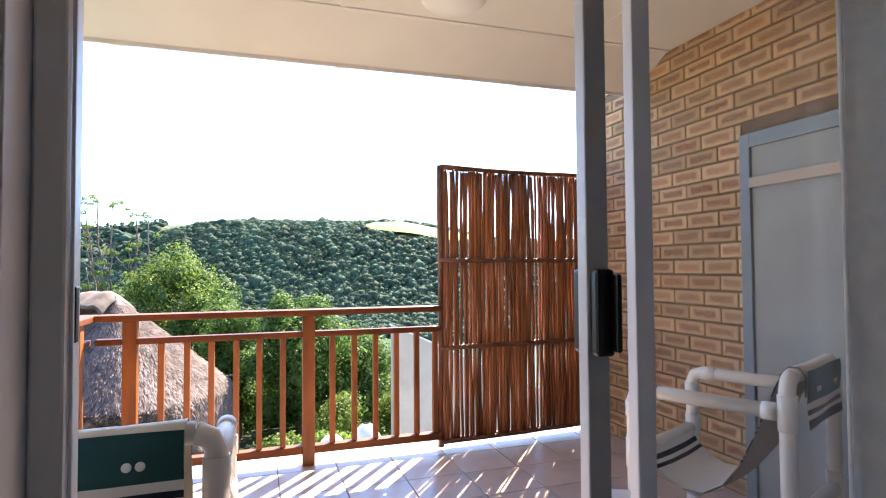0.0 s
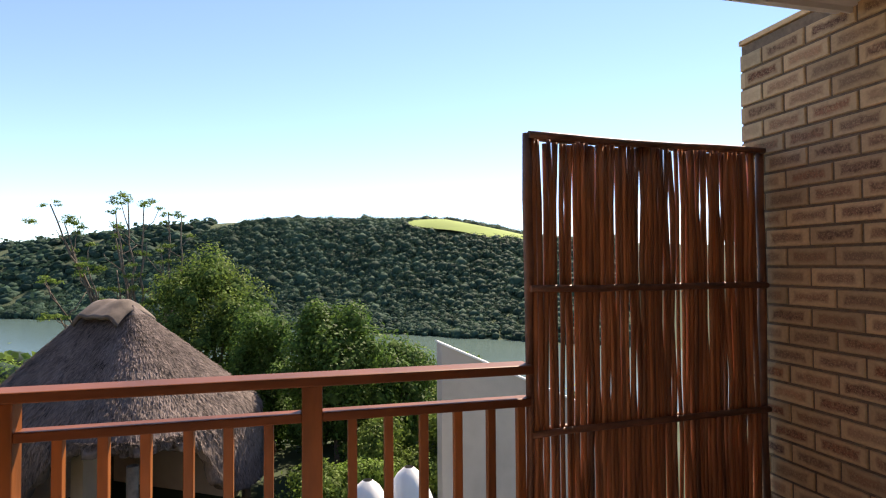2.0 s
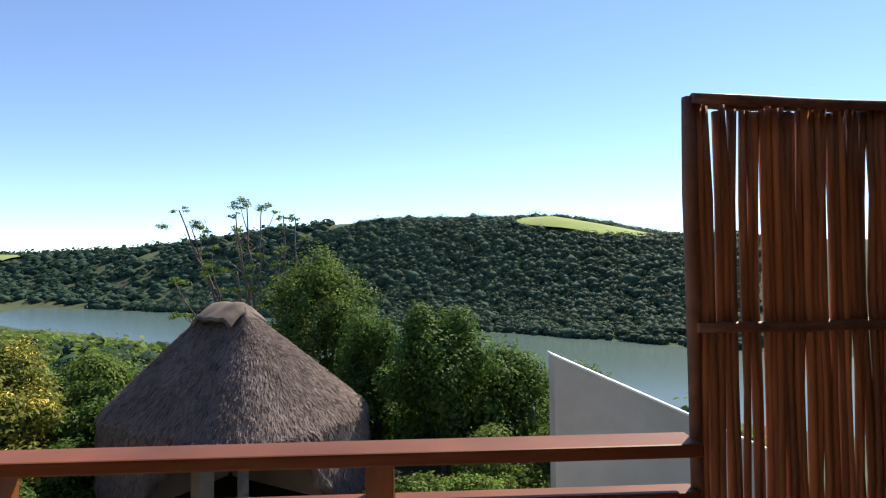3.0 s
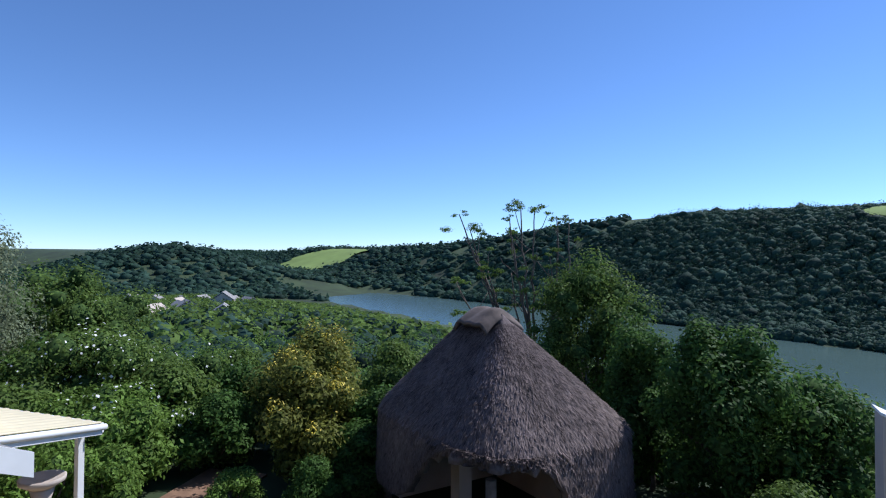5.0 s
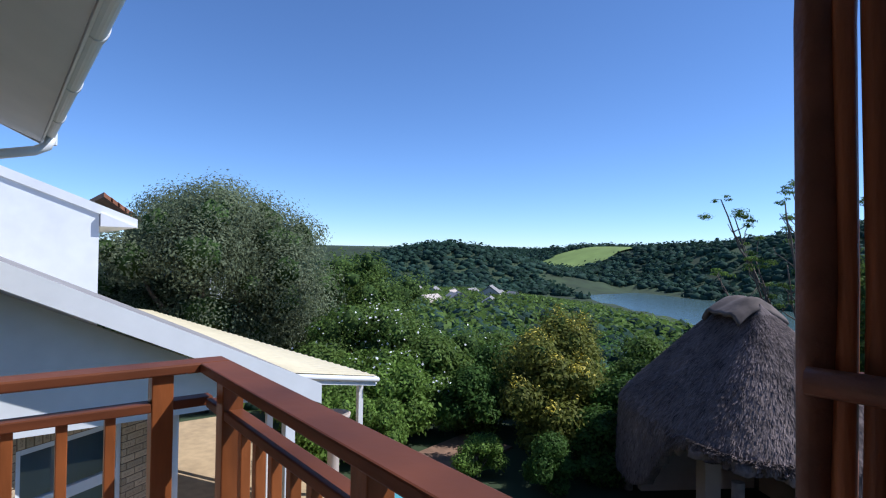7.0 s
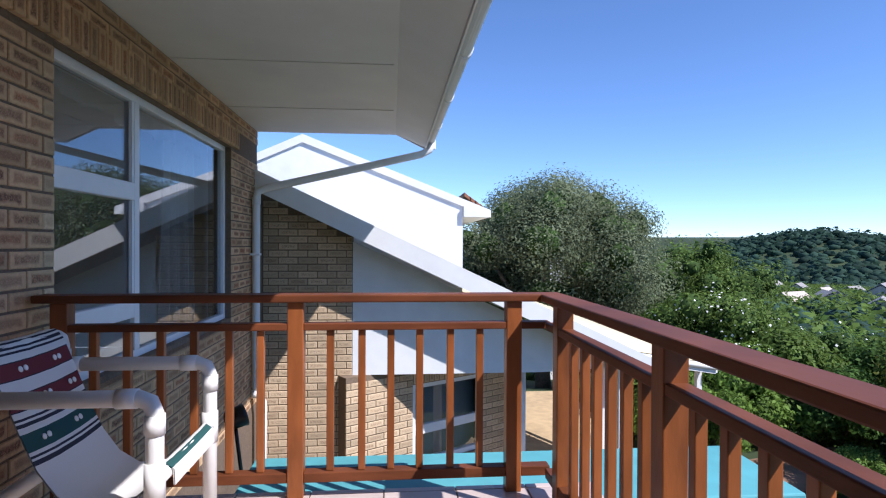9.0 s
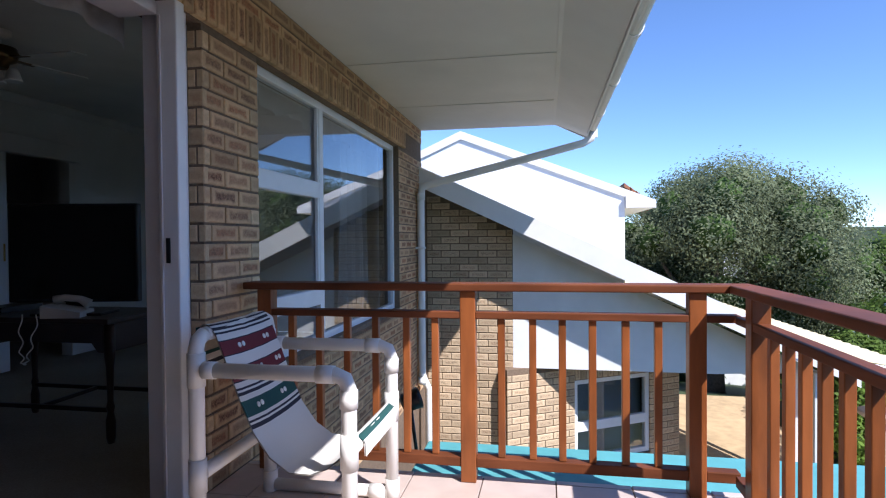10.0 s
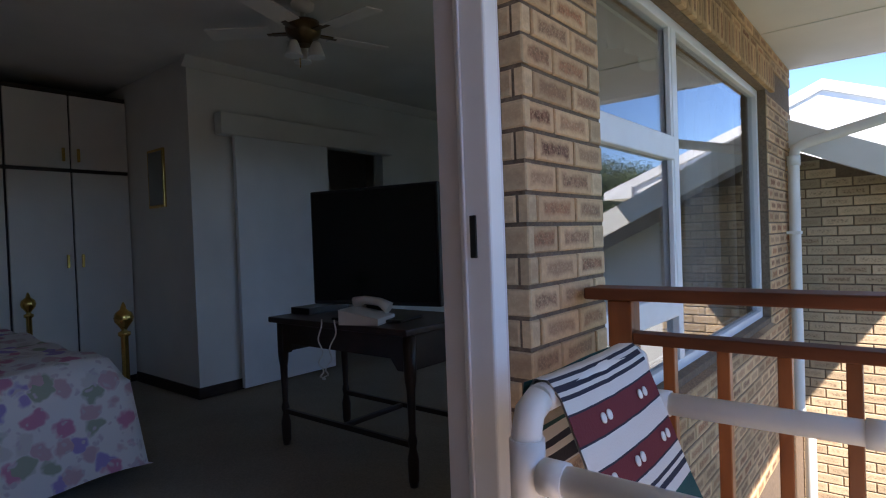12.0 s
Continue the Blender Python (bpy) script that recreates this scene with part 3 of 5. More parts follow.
# ---- teal ledge outside the rail ----
structure(link("ledge", box(-1.06, -0.37, 0.77, 3.6, -0.32, -0.1, 0.01), M_TEAL), "teal painted concrete ledge outside the railing", "ledge")

# ---- land ----
def smooth(a, b, v):
    t = np.clip((v - a) / (b - a), 0, 1)
    return t * t * (3 - 2 * t)


def river(x, y):
    u = -0.78 * x + 0.63 * (y - 295)
    s = 0.63 * x + 0.78 * (y - 295)
    return u, s + 0.00021 * np.clip(u, 0, None) ** 2


def land(x, y):
    """Height of the ground."""
    x, y = np.asarray(x, float), np.asarray(y, float)
    r = np.hypot(x, y)
    u, s = river(x, y)
    az = np.degrees(np.arctan2(-x, y))
    east = 1 - smooth(-2, 16, az)
    near = -2.9 - (0.2 + 0.07 * east) * np.clip(r - 14, 0, 30) - (0.05 + 0.17 * east) * np.clip(r - 44, 0, None)
    near = np.maximum(near, -37.5) * 1.0
    slope = smooth(-60, -200, s)
    near = near * slope + (-39.5) * (1 - slope)
    h = np.interp(u, [-400, -53, -7, 38, 131, 270, 390, 518, 651, 750, 900, 1100], [46, 58, 69, 79, 81, 88, 81, 67, 56, 51, 42, 30])
    far = -41 + 3 * smooth(60, 80, s) + h * smooth(70, 260, s) + 0.022 * np.clip(r - 700, 0, 2200)
    bed = smooth(60, 70, s)
    z = near * (1 - bed) + far * bed
    z = np.where((np.abs(s) < 62) & (u < 545), -44, z)
    z = z + 12 * np.exp(-(((x + 760) / 150) ** 2 + ((y - 960) / 120) ** 2))
    z = z + 56 * np.exp(-(((x + 700) / 190) ** 2 + ((y - 560) / 150) ** 2))
    return z


def grid_mesh(name, xs, ys, zs, material):
    nr, nc = xs.shape
    v = np.stack([xs, ys, zs], -1).reshape(-1, 3)
    i = np.arange(nr * nc).reshape(nr, nc)
    f = np.stack([i[:-1, :-1], i[1:, :-1], i[1:, 1:], i[:-1, 1:]], -1).reshape(-1, 4)
    me = bpy.data.meshes.new(name)
    me.from_pydata(v.tolist(), [], f.tolist())
    me.polygons.foreach_set("use_smooth", np.ones(len(f), bool))
    me.materials.append(material)
    return new(name, me)


ang = np.radians(np.linspace(-180, 180, 361))
rad = np.concatenate([[0.5], np.geomspace(3, 4500, 120)])
A, R = np.meshgrid(ang, rad)
gx, gy = -np.sin(A) * R, np.cos(A) * R
structure(grid_mesh("ground", gx, gy, land(gx, gy), M_GROUND), "green scrubby valley ground sloping down to a river", "ground")
us, ws = np.meshgrid(np.linspace(-700, 560, 60), np.array([-75.0, 0.0, 75.0]))
off = ws - 0.00021 * np.clip(us, 0, None) ** 2
structure(grid_mesh("water", -0.78 * us + 0.63 * off, 295 + 0.63 * us + 0.78 * off, np.full_like(us, -40.0), M_WATER), "calm green-blue river", "water")

# pastures on the far hills
def patch(cx, cy, ax, ay, turn, lift):
    t = np.linspace(0, 2 * np.pi, 29)
    q = np.linspace(0.0, 1, 9)
    T, Q = np.meshgrid(t, q)
    wob = 1 + 0.18 * np.sin(3 * T + cx) + 0.1 * np.sin(5 * T + 1)
    px, py = ax * Q * np.cos(T) * wob, ay * Q * np.sin(T) * wob
    c, s = math.cos(turn), math.sin(turn)
    X, Y = cx + px * c - py * s, cy + px * s + py * c
    return grid_mesh("pasture", X, Y, land(X, Y) + lift, M_GRASS)


PASTURES = [(156, 494, 64, 34, -0.3), (-665, 850, 96, 85, 0.66), (-1080, 1180, 230, 60, -0.75), (-900, 1500, 300, 70, -0.6), (-560, 1500, 260, 60, -0.4)]
for p in PASTURES:
    structure(patch(*p, 3.0), "pale green open pasture on a far hill", "pasture")


def ico(sub):
    bm = bmesh.new()
    bmesh.ops.create_icosphere(bm, subdivisions=sub, radius=1.0)
    v = np.array([tuple(w.co) for w in bm.verts])
    f = np.array([[w.index for w in g.verts] for g in bm.faces])
    bm.free()
    return v, f


ICO1, ICO2 = ico(1), ico(2)


def clumps(name, pos, size, base, material, squash=0.8, rough=0.28):
    """Many uneven tree-top clumps in one mesh."""
    v, f = base
    rng = np.random.default_rng(len(pos))
    n = len(pos)
    k = 1 + rough * rng.standard_normal((n, len(v), 1)).clip(-1.6, 1.6)
    sc = np.stack([size, size * rng.uniform(0.8, 1.2, n), size * squash * rng.uniform(0.8, 1.25, n)], -1)
    V = v[None] * k * sc[:, None] + pos[:, None]
    F = f[None] + (np.arange(n) * len(v))[:, None, None]
    me = bpy.data.meshes.new(name)
    me.from_pydata(V.reshape(-1, 3).tolist(), [], F.reshape(-1, 3).tolist())
    me.polygons.foreach_set("use_smooth", np.ones(n * len(f), bool))
    me.materials.append(material)
    return new(name, me)


rng = np.random.default_rng(5)


def scatter(n, r0, r1, a0, a1, keep):
    r = np.sqrt(rng.uniform(r0 ** 2, r1 ** 2, n))
    a = np.radians(rng.uniform(a0, a1, n))
    x, y = -np.sin(a) * r, np.cos(a) * r
    k = keep(x, y)
    return x[k], y[k], r[k]


def not_water(x, y):
    u, s = river(x, y)
    k = (np.abs(s) > 66) | (u > 560)
    for cx, cy, ax, ay, turn in PASTURES:
        c, sn = math.cos(turn), math.sin(turn)
        px, py = (x - cx) * c + (y - cy) * sn, -(x - cx) * sn + (y - cy) * c
        k &= (px / ax) ** 2 + (py / ay) ** 2 > 1.0
    return k


x, y, r = scatter(24000, 280, 620, -32, 60, lambda x, y: not_water(x, y) & (river(x, y)[1] > 60))
FAR_SIZE = (1.5 + r * 0.0045) * rng.lognormal(0.0, 0.3, len(r))
FAR = (x, y, FAR_SIZE)
tagged(clumps("far_woods", np.stack([x, y, land(x, y) + 1.2], -1), FAR_SIZE * 0.78, ICO1, M_FOREST, 0.8, 0.16), "dense dark green forest covering the far hillside", "forest", kind="stuff")
x, y, r = scatter(14000, 560, 1900, 8, 66, not_water)
DISTANT = (x, y, 5.5 + r * 0.005)
tagged(clumps("distant_woods", np.stack([x, y, land(x, y) + 1.0], -1), (5.5 + r * 0.005) * 0.78, ICO1, M_FOREST, 0.6, 0.16), "distant wooded hills along the valley", "forest", kind="stuff")
x, y, r = scatter(6500, 70, 480, 4, 75, lambda x, y: not_water(x, y) & (river(x, y)[1] < -95) & (rng.uniform(0, 1, len(x)) < 0.8))
VALLEY_SIZE = (1.5 + r * 0.006 + rng.uniform(-0.5, 1.2, len(r))) * np.where(river(x, y)[1] > -190, 0.6, 1.0)
VALLEY = (x, y, VALLEY_SIZE)
tagged(clumps("valley_woods", np.stack([x, y, land(x, y) + 1.0], -1), VALLEY_SIZE * 0.72, ICO1, M_FOREST, 0.8, 0.16), "green trees and gardens on the valley floor", "trees", kind="stuff")

# ---- bedroom ----
RC = 2.40
structure(link("floor_room", box(-4.2, RX, -5.2, -0.06, -0.2, -0.004), M_CARPET), "dark beige bedroom carpet", "floor")
structure(link("ceiling_room", box(-4.2, RX, -5.2, -0.22, RC, RC + 0.03), M_ROOM), "plain white bedroom ceiling", "ceiling")
structure(link("wall_room_inner", box(DX1 + 0.01, RX, -0.24, -0.222, 0.0, RC), M_ROOM), "painted inner face of the house wall", "wall")
bm = bmesh.new()
for x0, x1, z0, z1 in ((-4.2, WX0, 0, RC), (WX0, WX1, 0, WZ0), (WX0, WX1, WZ1, RC), (WX1, -0.062, 0, RC), (-0.062, DX1 + 0.01, DZ, RC)):
    add_box(bm, x0, x1, -0.24, -0.222, z0, z1)
structure(link("wall_room_front", bm, M_ROOM), "painted inner face of the window wall", "wall")
structure(link("wall_room_back", box(-4.2, RX, -5.2, -5.1, 0.0, RC), M_ROOM), "painted bedroom back wall", "wall")
structure(link("wall_room_east", box(RX, RX + 0.1, -5.2, -0.2, 0.0, RC), M_ROOM), "painted bedroom side wall", "wall")
structure(link("wall_room_west", box(-4.3, -4.2, -5.2, -0.2, 0.0, RC), M_ROOM), "painted bedroom side wall", "wall")
bm = box(-0.78, -0.66, -5.1, -3.1, 0.0, RC)
add_box(bm, -4.2, -1.83, -3.22, -3.1, 1.9, RC)
add_box(bm, -4.2, -2.55, -3.22, -3.1, 0.0, 1.9)
add_box(bm, -1.83, -0.78, -3.22, -3.1, 0.0, RC)
structure(link("wall_partition", bm, M_ROOM), "painted partition walls with bathroom doorway", "wall")
bm = box(-0.659, -0.645, -4.1, -3.1, 0.0, 0.08, 0.003)
add_box(bm, -1.0, -0.645, -3.099, -3.085, 0.0, 0.08, 0.003)
structure(link("baseboard", bm, M_DARKWOOD), "dark wooden skirting board", "skirting")
structure(link("trim_cornice", prism([(-3.1, 2.33), (-3.085, 2.33), (-3.03, 2.385), (-3.03, 2.399), (-3.1, 2.399)], "x", -4.2, -0.62), M_ROOM), "white ceiling cornice", "cornice")

sl = tagged(empty("sliding_door", pose(-1.4, -3.05, 0)), "white flush sliding door hung from a timber pelmet", "door")
part("leaf", box(-0.43, 0.43, -0.02, 0.02, 0.015, 1.9, 0.004), M_WHITE, sl)
part("pelmet", box(-1.2, 0.55, -0.045, 0.05, 1.88, 2.04, 0.006), M_ROOM, sl, "cream boxed timber pelmet")
part("handle", box(-0.4, -0.385, 0.0205, 0.03, 0.95, 1.1, 0.003), M_BRASS, sl)


def cupboard(x0, x1):
    c = tagged(empty("wardrobe", pose((x0 + x1) / 2, -4.1, 0)), "tall cream built-in wardrobe with dark door edges", "wardrobe", group="built-in wardrobes")
    w = (x1 - x0) / 2
    part("carcass", box(-w, w, -0.6, -0.024, 0.0, 2.29), M_DARKWOOD, c)
    for z0, z1, hz in ((0.06, 1.67, 1.0), (1.70, 2.25, 1.8)):
        for a, b, hx in ((-w + 0.006, -0.006, -0.05), (0.006, w - 0.006, 0.05)):
            d = part("door", box(a, b, -0.022, 0.0, z0, z1, 0.003), M_ROOM, c)
            part("handle", box(hx - 0.009, hx + 0.009, 0.0015, 0.022, hz - 0.05, hz + 0.05, 0.004), M_BRASS, d)
    return c


cupboard(-0.655, 0.165)
cupboard(0.17, 1.0)

sw = tagged(empty("wall_panel", pose(-0.66, -3.6, 1.6)), "small framed glass panel fixed to the wall", "picture")
part("frame", box(0.001, 0.018, -0.13, 0.13, -0.22, 0.22, 0.003), M_BRASS, sw)
part("pane", box(0.0185, 0.021, -0.11, 0.11, -0.2, 0.2), M_DOORGREY, sw)

# writing table with turned legs
tb = tagged(empty("table", pose(-0.68, -1.35, 0)), "dark stained wooden table with turned legs and stretchers", "table")
part("tabletop", box(-0.27, 0.27, -0.5, 0.5, 0.66, 0.69, 0.006), M_DARKWOOD, tb)
part("apron", prism([(-0.47, 0.655), (0.47, 0.655), (0.47, 0.5), (0.4, 0.5), (0.36, 0.55), (-0.36, 0.55), (-0.4, 0.5), (-0.47, 0.5)], "x", 0.2, 0.225), M_DARKWOOD, tb)
part("apron", prism([(-0.47, 0.655), (0.47, 0.655), (0.47, 0.5), (0.4, 0.5), (0.36, 0.55), (-0.36, 0.55), (-0.4, 0.5), (-0.47, 0.5)], "x", -0.225, -0.2), M_DARKWOOD, tb)
for sy in (-1, 1):
    part("apron", box(-0.2, 0.2, sy * 0.45 - 0.012, sy * 0.45 + 0.012, 0.5, 0.655), M_DARKWOOD, tb)
leg_prof = [(0.018, 0.0), (0.024, 0.03), (0.026, 0.12), (0.016, 0.17), (0.022, 0.2), (0.015, 0.23), (0.02, 0.42), (0.026, 0.46), (0.028, 0.5), (0.028, 0.655)]
for sx in (-1, 1):
    for sy in (-1, 1):
        part("leg", lathe(leg_prof, Matrix.Translation((sx * 0.21, sy * 0.46, 0.001)), 14), M_DARKWOOD, tb)
for sx in (-1, 1):
    part("stretcher", box(sx * 0.21 - 0.012, sx * 0.21 + 0.012, -0.45, 0.45, 0.17, 0.195, 0.004), M_DARKWOOD, tb)
part("stretcher", box(-0.2, 0.2, -0.013, 0.013, 0.168, 0.192, 0.004), M_DARKWOOD, tb)

tv = tagged(empty("television", pose(-0.6, -1.22, 0.69, 0, 0, -78.5)), "black flat-screen television standing on the table", "television")
part("body", box(-0.37, 0.37, -0.03, 0.02, 0.07, 0.64, 0.008), M_BLACK, tv)
part("screen", box(-0.355, 0.355, 0.0205, 0.024, 0.09, 0.625), mat("tv_glass", (0.004, 0.004, 0.005), 0.12, var=0.02), tv)
part("stand_neck", box(-0.06, 0.06, -0.03, 0.0, 0.015, 0.08, 0.004), M_BLACK, tv)
part("stand_base", box(-0.2, 0.2, -0.1, 0.1, 0.0, 0.015, 0.006), M_BLACK, tv)

ph = tagged(empty("telephone", pose(-0.5, -1.18, 0.69, 0, 0, 20)), "pale grey desk telephone with a coiled cord", "telephone")
part("base", prism([(-0.1, 0.0), (0.1, 0.0), (0.1, 0.03), (-0.1, 0.07)], "x", -0.09, 0.09), M_ROOM, ph)
part("handset", tube([(-0.06, -0.09, 0.085), (-0.06, -0.04, 0.1), (-0.06, 0.04, 0.09), (-0.06, 0.09, 0.06)], [0.03, 0.02, 0.02, 0.03], 10), M_ROOM, ph)
pts = []
for i in range(90):
    t = i / 89
    a = t * 40
    pts.append((0.12 + 0.05 * math.sin(t * math.pi) + 0.009 * math.cos(a), -0.1 - 0.08 * t + 0.009 * math.sin(a), 0.03 - 0.26 * math.sin(math.pi * t) ** 0.8))
part("cord", tube(pts, 0.0035, 5), M_ROOM, ph)
tagged(link("set_top_box", box(-0.83, -0.55, -1.84, -1.68, 0.69, 0.725, 0.004), M_BLACK), "flat black set-top box lying on the table", "decoder")

# bed with brass posts
M_QUILT = mat("quilt", (0.62, 0.56, 0.56), 0.9, var=0.12, scale=6, bump=0.3, bscale=14)
q = M_QUILT.node_tree
qb = q.nodes["Principled BSDF"]
qt, qv, qs, qr, qw = (q.nodes.new(k) for k in ("ShaderNodeTexCoord", "ShaderNodeTexVoronoi", "ShaderNodeTexVoronoi", "ShaderNodeValToRGB", "ShaderNodeTexNoise"))
qa = q.nodes.new("ShaderNodeVectorMath")
qa.operation = "MULTIPLY_ADD"
qa.inputs[1].default_value = (0.09, 0.09, 0.09)
qw.inputs["Scale"].default_value, qv.inputs["Scale"].default_value, qs.inputs["Scale"].default_value = 14.0, 11.0, 24.0
q.links.new(qt.outputs["Object"], qw.inputs[0])
q.links.new(qw.outputs["Color"], qa.inputs[0])
q.links.new(qt.outputs["Object"], qa.inputs[2])
el = qr.color_ramp.elements
qr.color_ramp.interpolation = "CONSTANT"
el[0].position, el[0].color = 0.0, (0.66, 0.28, 0.4, 1)
el[1].position, el[1].color = 0.3, (0.42, 0.32, 0.6, 1)
for ps, co in ((0.45, (0.7, 0.66, 0.62, 1)), (0.6, (0.4, 0.44, 0.33, 1)), (0.78, (0.66, 0.45, 0.48, 1))):
    e = el.new(ps)
    e.color = co
last = None
for vor, lim in ((qv, 0.52), (qs, 0.3)):
    q.links.new(qa.outputs[0], vor.inputs[0])
    sp2, rg2, mx2 = q.nodes.new("ShaderNodeSeparateXYZ"), q.nodes.new("ShaderNodeMapRange"), q.nodes.new("ShaderNodeMix")
    ramp = qr if vor is qv else None
    mx2.data_type = "RGBA"
    rg2.inputs["From Min"].default_value, rg2.inputs["From Max"].default_value = lim, lim - 0.14
    q.links.new(vor.outputs["Color"], sp2.inputs[0])
    q.links.new(vor.outputs["Distance"], rg2.inputs[0])
    q.links.new(rg2.outputs[0], mx2.inputs["Factor"])
    if last is None:
        q.links.new(sp2.outputs[0], qr.inputs[0])
        q.links.new(qr.outputs[0], mx2.inputs["B"])
        mx2.inputs["A"].default_value = (0.82, 0.79, 0.76, 1)
    else:
        q.links.new(last, mx2.inputs["A"])
        mx2.inputs["B"].default_value = (0.66, 0.58, 0.6, 1)
    last = mx2.outputs["Result"]
q.links.new(last, qb.inputs["Base Color"])
bed = tagged(empty("bed", pose(0, 0, 0)), "brass bed with a flowered quilt hanging over its side", "bed")
BX0, BX1, BY0, BY1 = 0.16, 1.75, -3.95, -1.95
nx, ny = 26, 34
xs = np.linspace(0, 1, nx)
ys = np.linspace(0, 1, ny)
X, Y = np.meshgrid(xs, ys)
px = BX0 + (BX1 - BX0) * X
py = BY0 + (BY1 - BY0) * Y
edge = np.minimum(np.minimum((px - BX0), (BX1 - px)), (BY1 - py))
pz = 0.58 - 0.5 * np.clip(1 - edge / 0.12, 0, 1) ** 2.2 + 0.012 * np.sin(px * 9 + py * 4) + 0.01 * np.sin(py * 13)
quilt = grid_mesh("quilt", px, py, pz, M_QUILT)
quilt.parent = bed
quilt["label"] = "white quilt with pink, purple and green flowers"
part("mattress", box(BX0 + 0.1, BX1 - 0.1, BY0, BY1 - 0.1, 0.28, 0.5, 0.03), M_WHITE, bed)
for xx, yy in ((BX0 - 0.06, BY1 - 0.42), (BX0 - 0.06, BY0 - 0.02), (BX1 + 0.05, BY1 - 0.42), (BX1 + 0.05, BY0 - 0.02)):
    part("bed_post", lathe([(0.018, 0.0), (0.018, 0.62), (0.03, 0.63), (0.03, 0.645), (0.012, 0.655), (0.02, 0.67), (0.043, 0.70), (0.047, 0.72), (0.04, 0.745), (0.015, 0.765), (0.012, 0.78), (0.004, 0.80)], Matrix.Translation((xx, yy, 0.0)), 18), M_BRASS, bed)
part("side_rail", tube([(BX0 - 0.06, BY1 - 0.42, 0.3), (BX0 - 0.06, BY0, 0.3)], 0.014, 10), M_BRASS, bed)

# ceiling fan
fan = tagged(empty("ceiling_fan", pose(-0.68, -1.8, RC + 0.06)), "cream ceiling fan with five blades and a light kit", "fan")
part("rod", tube([(0, 0, -0.061), (0, 0, -0.16)], 0.014, 10), M_ROOM, fan)
part("canopy", lathe([(0.065, -0.061), (0.06, -0.09), (0.02, -0.11)]), M_ROOM, fan)
part("motor", lathe([(0.03, -0.15), (0.09, -0.165), (0.1, -0.2), (0.09, -0.24), (0.05, -0.26), (0.045, -0.29)]), M_FANBR, fan, "bronze motor housing")
for k in range(5):
    mm = Matrix.Rotation(2 * math.pi * k / 5 + 0.35, 4, "Z")
    bl = part("blade", box(0.17, 0.52, -0.062, 0.062, -0.225, -0.217, 0.003, mm @ Matrix.Rotation(0.12, 4, "X")), M_ROOM, fan)
    part("blade_iron", box(0.08, 0.2, -0.02, 0.02, -0.228, -0.22, 0.002, mm), M_FANBR, bl)
for k in range(3):
    a = 2 * math.pi * k / 3
    part("lamp_shade", lathe([(0.02, 0.0), (0.03, -0.02), (0.045, -0.07), (0.05, -0.085)], Matrix.Translation((0.07 * math.cos(a), 0.07 * math.sin(a), -0.28))), M_WHITE, fan)
part("pull_chain", tube([(0.03, 0, -0.28), (0.03, 0, -0.42)], 0.003, 6), M_BRASS, fan)


# curtains
def curtain(name, x0, x1, y, z0, z1, folds, label):
    k = folds * 12
    t = np.linspace(0, 1, k)
    zz = np.linspace(0, 1, 14)
    T, Z = np.meshgrid(t, zz)
    amp = 0.035 * (0.6 + 0.5 * (1 - Z))
    X = x0 + (x1 - x0) * T + 0.01 * np.sin(T * 40 + Z * 3)
    Yc = y + amp * np.sin(T * folds * 2 * np.pi + 0.8 * np.sin(3 * Z + 5 * T)) + 0.01 * np.sin(T * 55)
    ob = grid_mesh(name, X, Yc, z0 + (z1 - z0) * Z, M_CURTAIN)
    so = ob.modifiers.new("thick", "SOLIDIFY")
    so.thickness = 0.003
    return tagged(ob, label, "curtain")


curtain("curtain", 1.68, 2.5, -0.36, 0.02, 2.2, 9, "gathered off-white curtain hanging beside the sliding door")
curtain("curtain", -3.25, -2.6, -0.34, 0.3, 2.2, 6, "sheer white curtain drawn to the window's end")
# scalloped valance over door and window
for vx0, vx1 in ((0.1, 2.5), (WX0, WX1)):
    n = 120
    t = np.linspace(0, 1, n)
    zz = np.linspace(0, 1, 6)
    T, Z = np.meshgrid(t, zz)
    X = vx0 + (vx1 - vx0) * T
    low = 1.93 + 0.05 * np.abs(np.sin(T * (vx1 - vx0) * 6))
    ob = grid_mesh("valance", X, -0.30 + 0.02 * np.sin(T * (vx1 - vx0) * 30), low + (2.3 - low) * Z, M_CURTAIN)
    ob.modifiers.new("thick", "SOLIDIFY").thickness = 0.003
    tagged(ob, "frilled cream curtain valance with a scalloped hem", "valance")

# ---- sling chairs of plastic pipe ----
M_SLING = bpy.data.materials.new("striped_sling_cloth")
M_SLING.use_nodes = True
st = M_SLING.node_tree
sb = st.nodes["Principled BSDF"]
sb.inputs["Roughness"].default_value = 0.9
su, ss, sr = st.nodes.new("ShaderNodeUVMap"), st.nodes.new("ShaderNodeSeparateXYZ"), st.nodes.new("ShaderNodeValToRGB")
st.links.new(su.outputs[0], ss.inputs[0])
st.links.new(ss.outputs[1], sr.inputs[0])
sr.color_ramp.interpolation = "CONSTANT"
WH, NV, RD, GN = (0.72, 0.69, 0.64, 1), (0.02, 0.022, 0.04, 1), (0.16, 0.022, 0.03, 1), (0.015, 0.075, 0.07, 1)
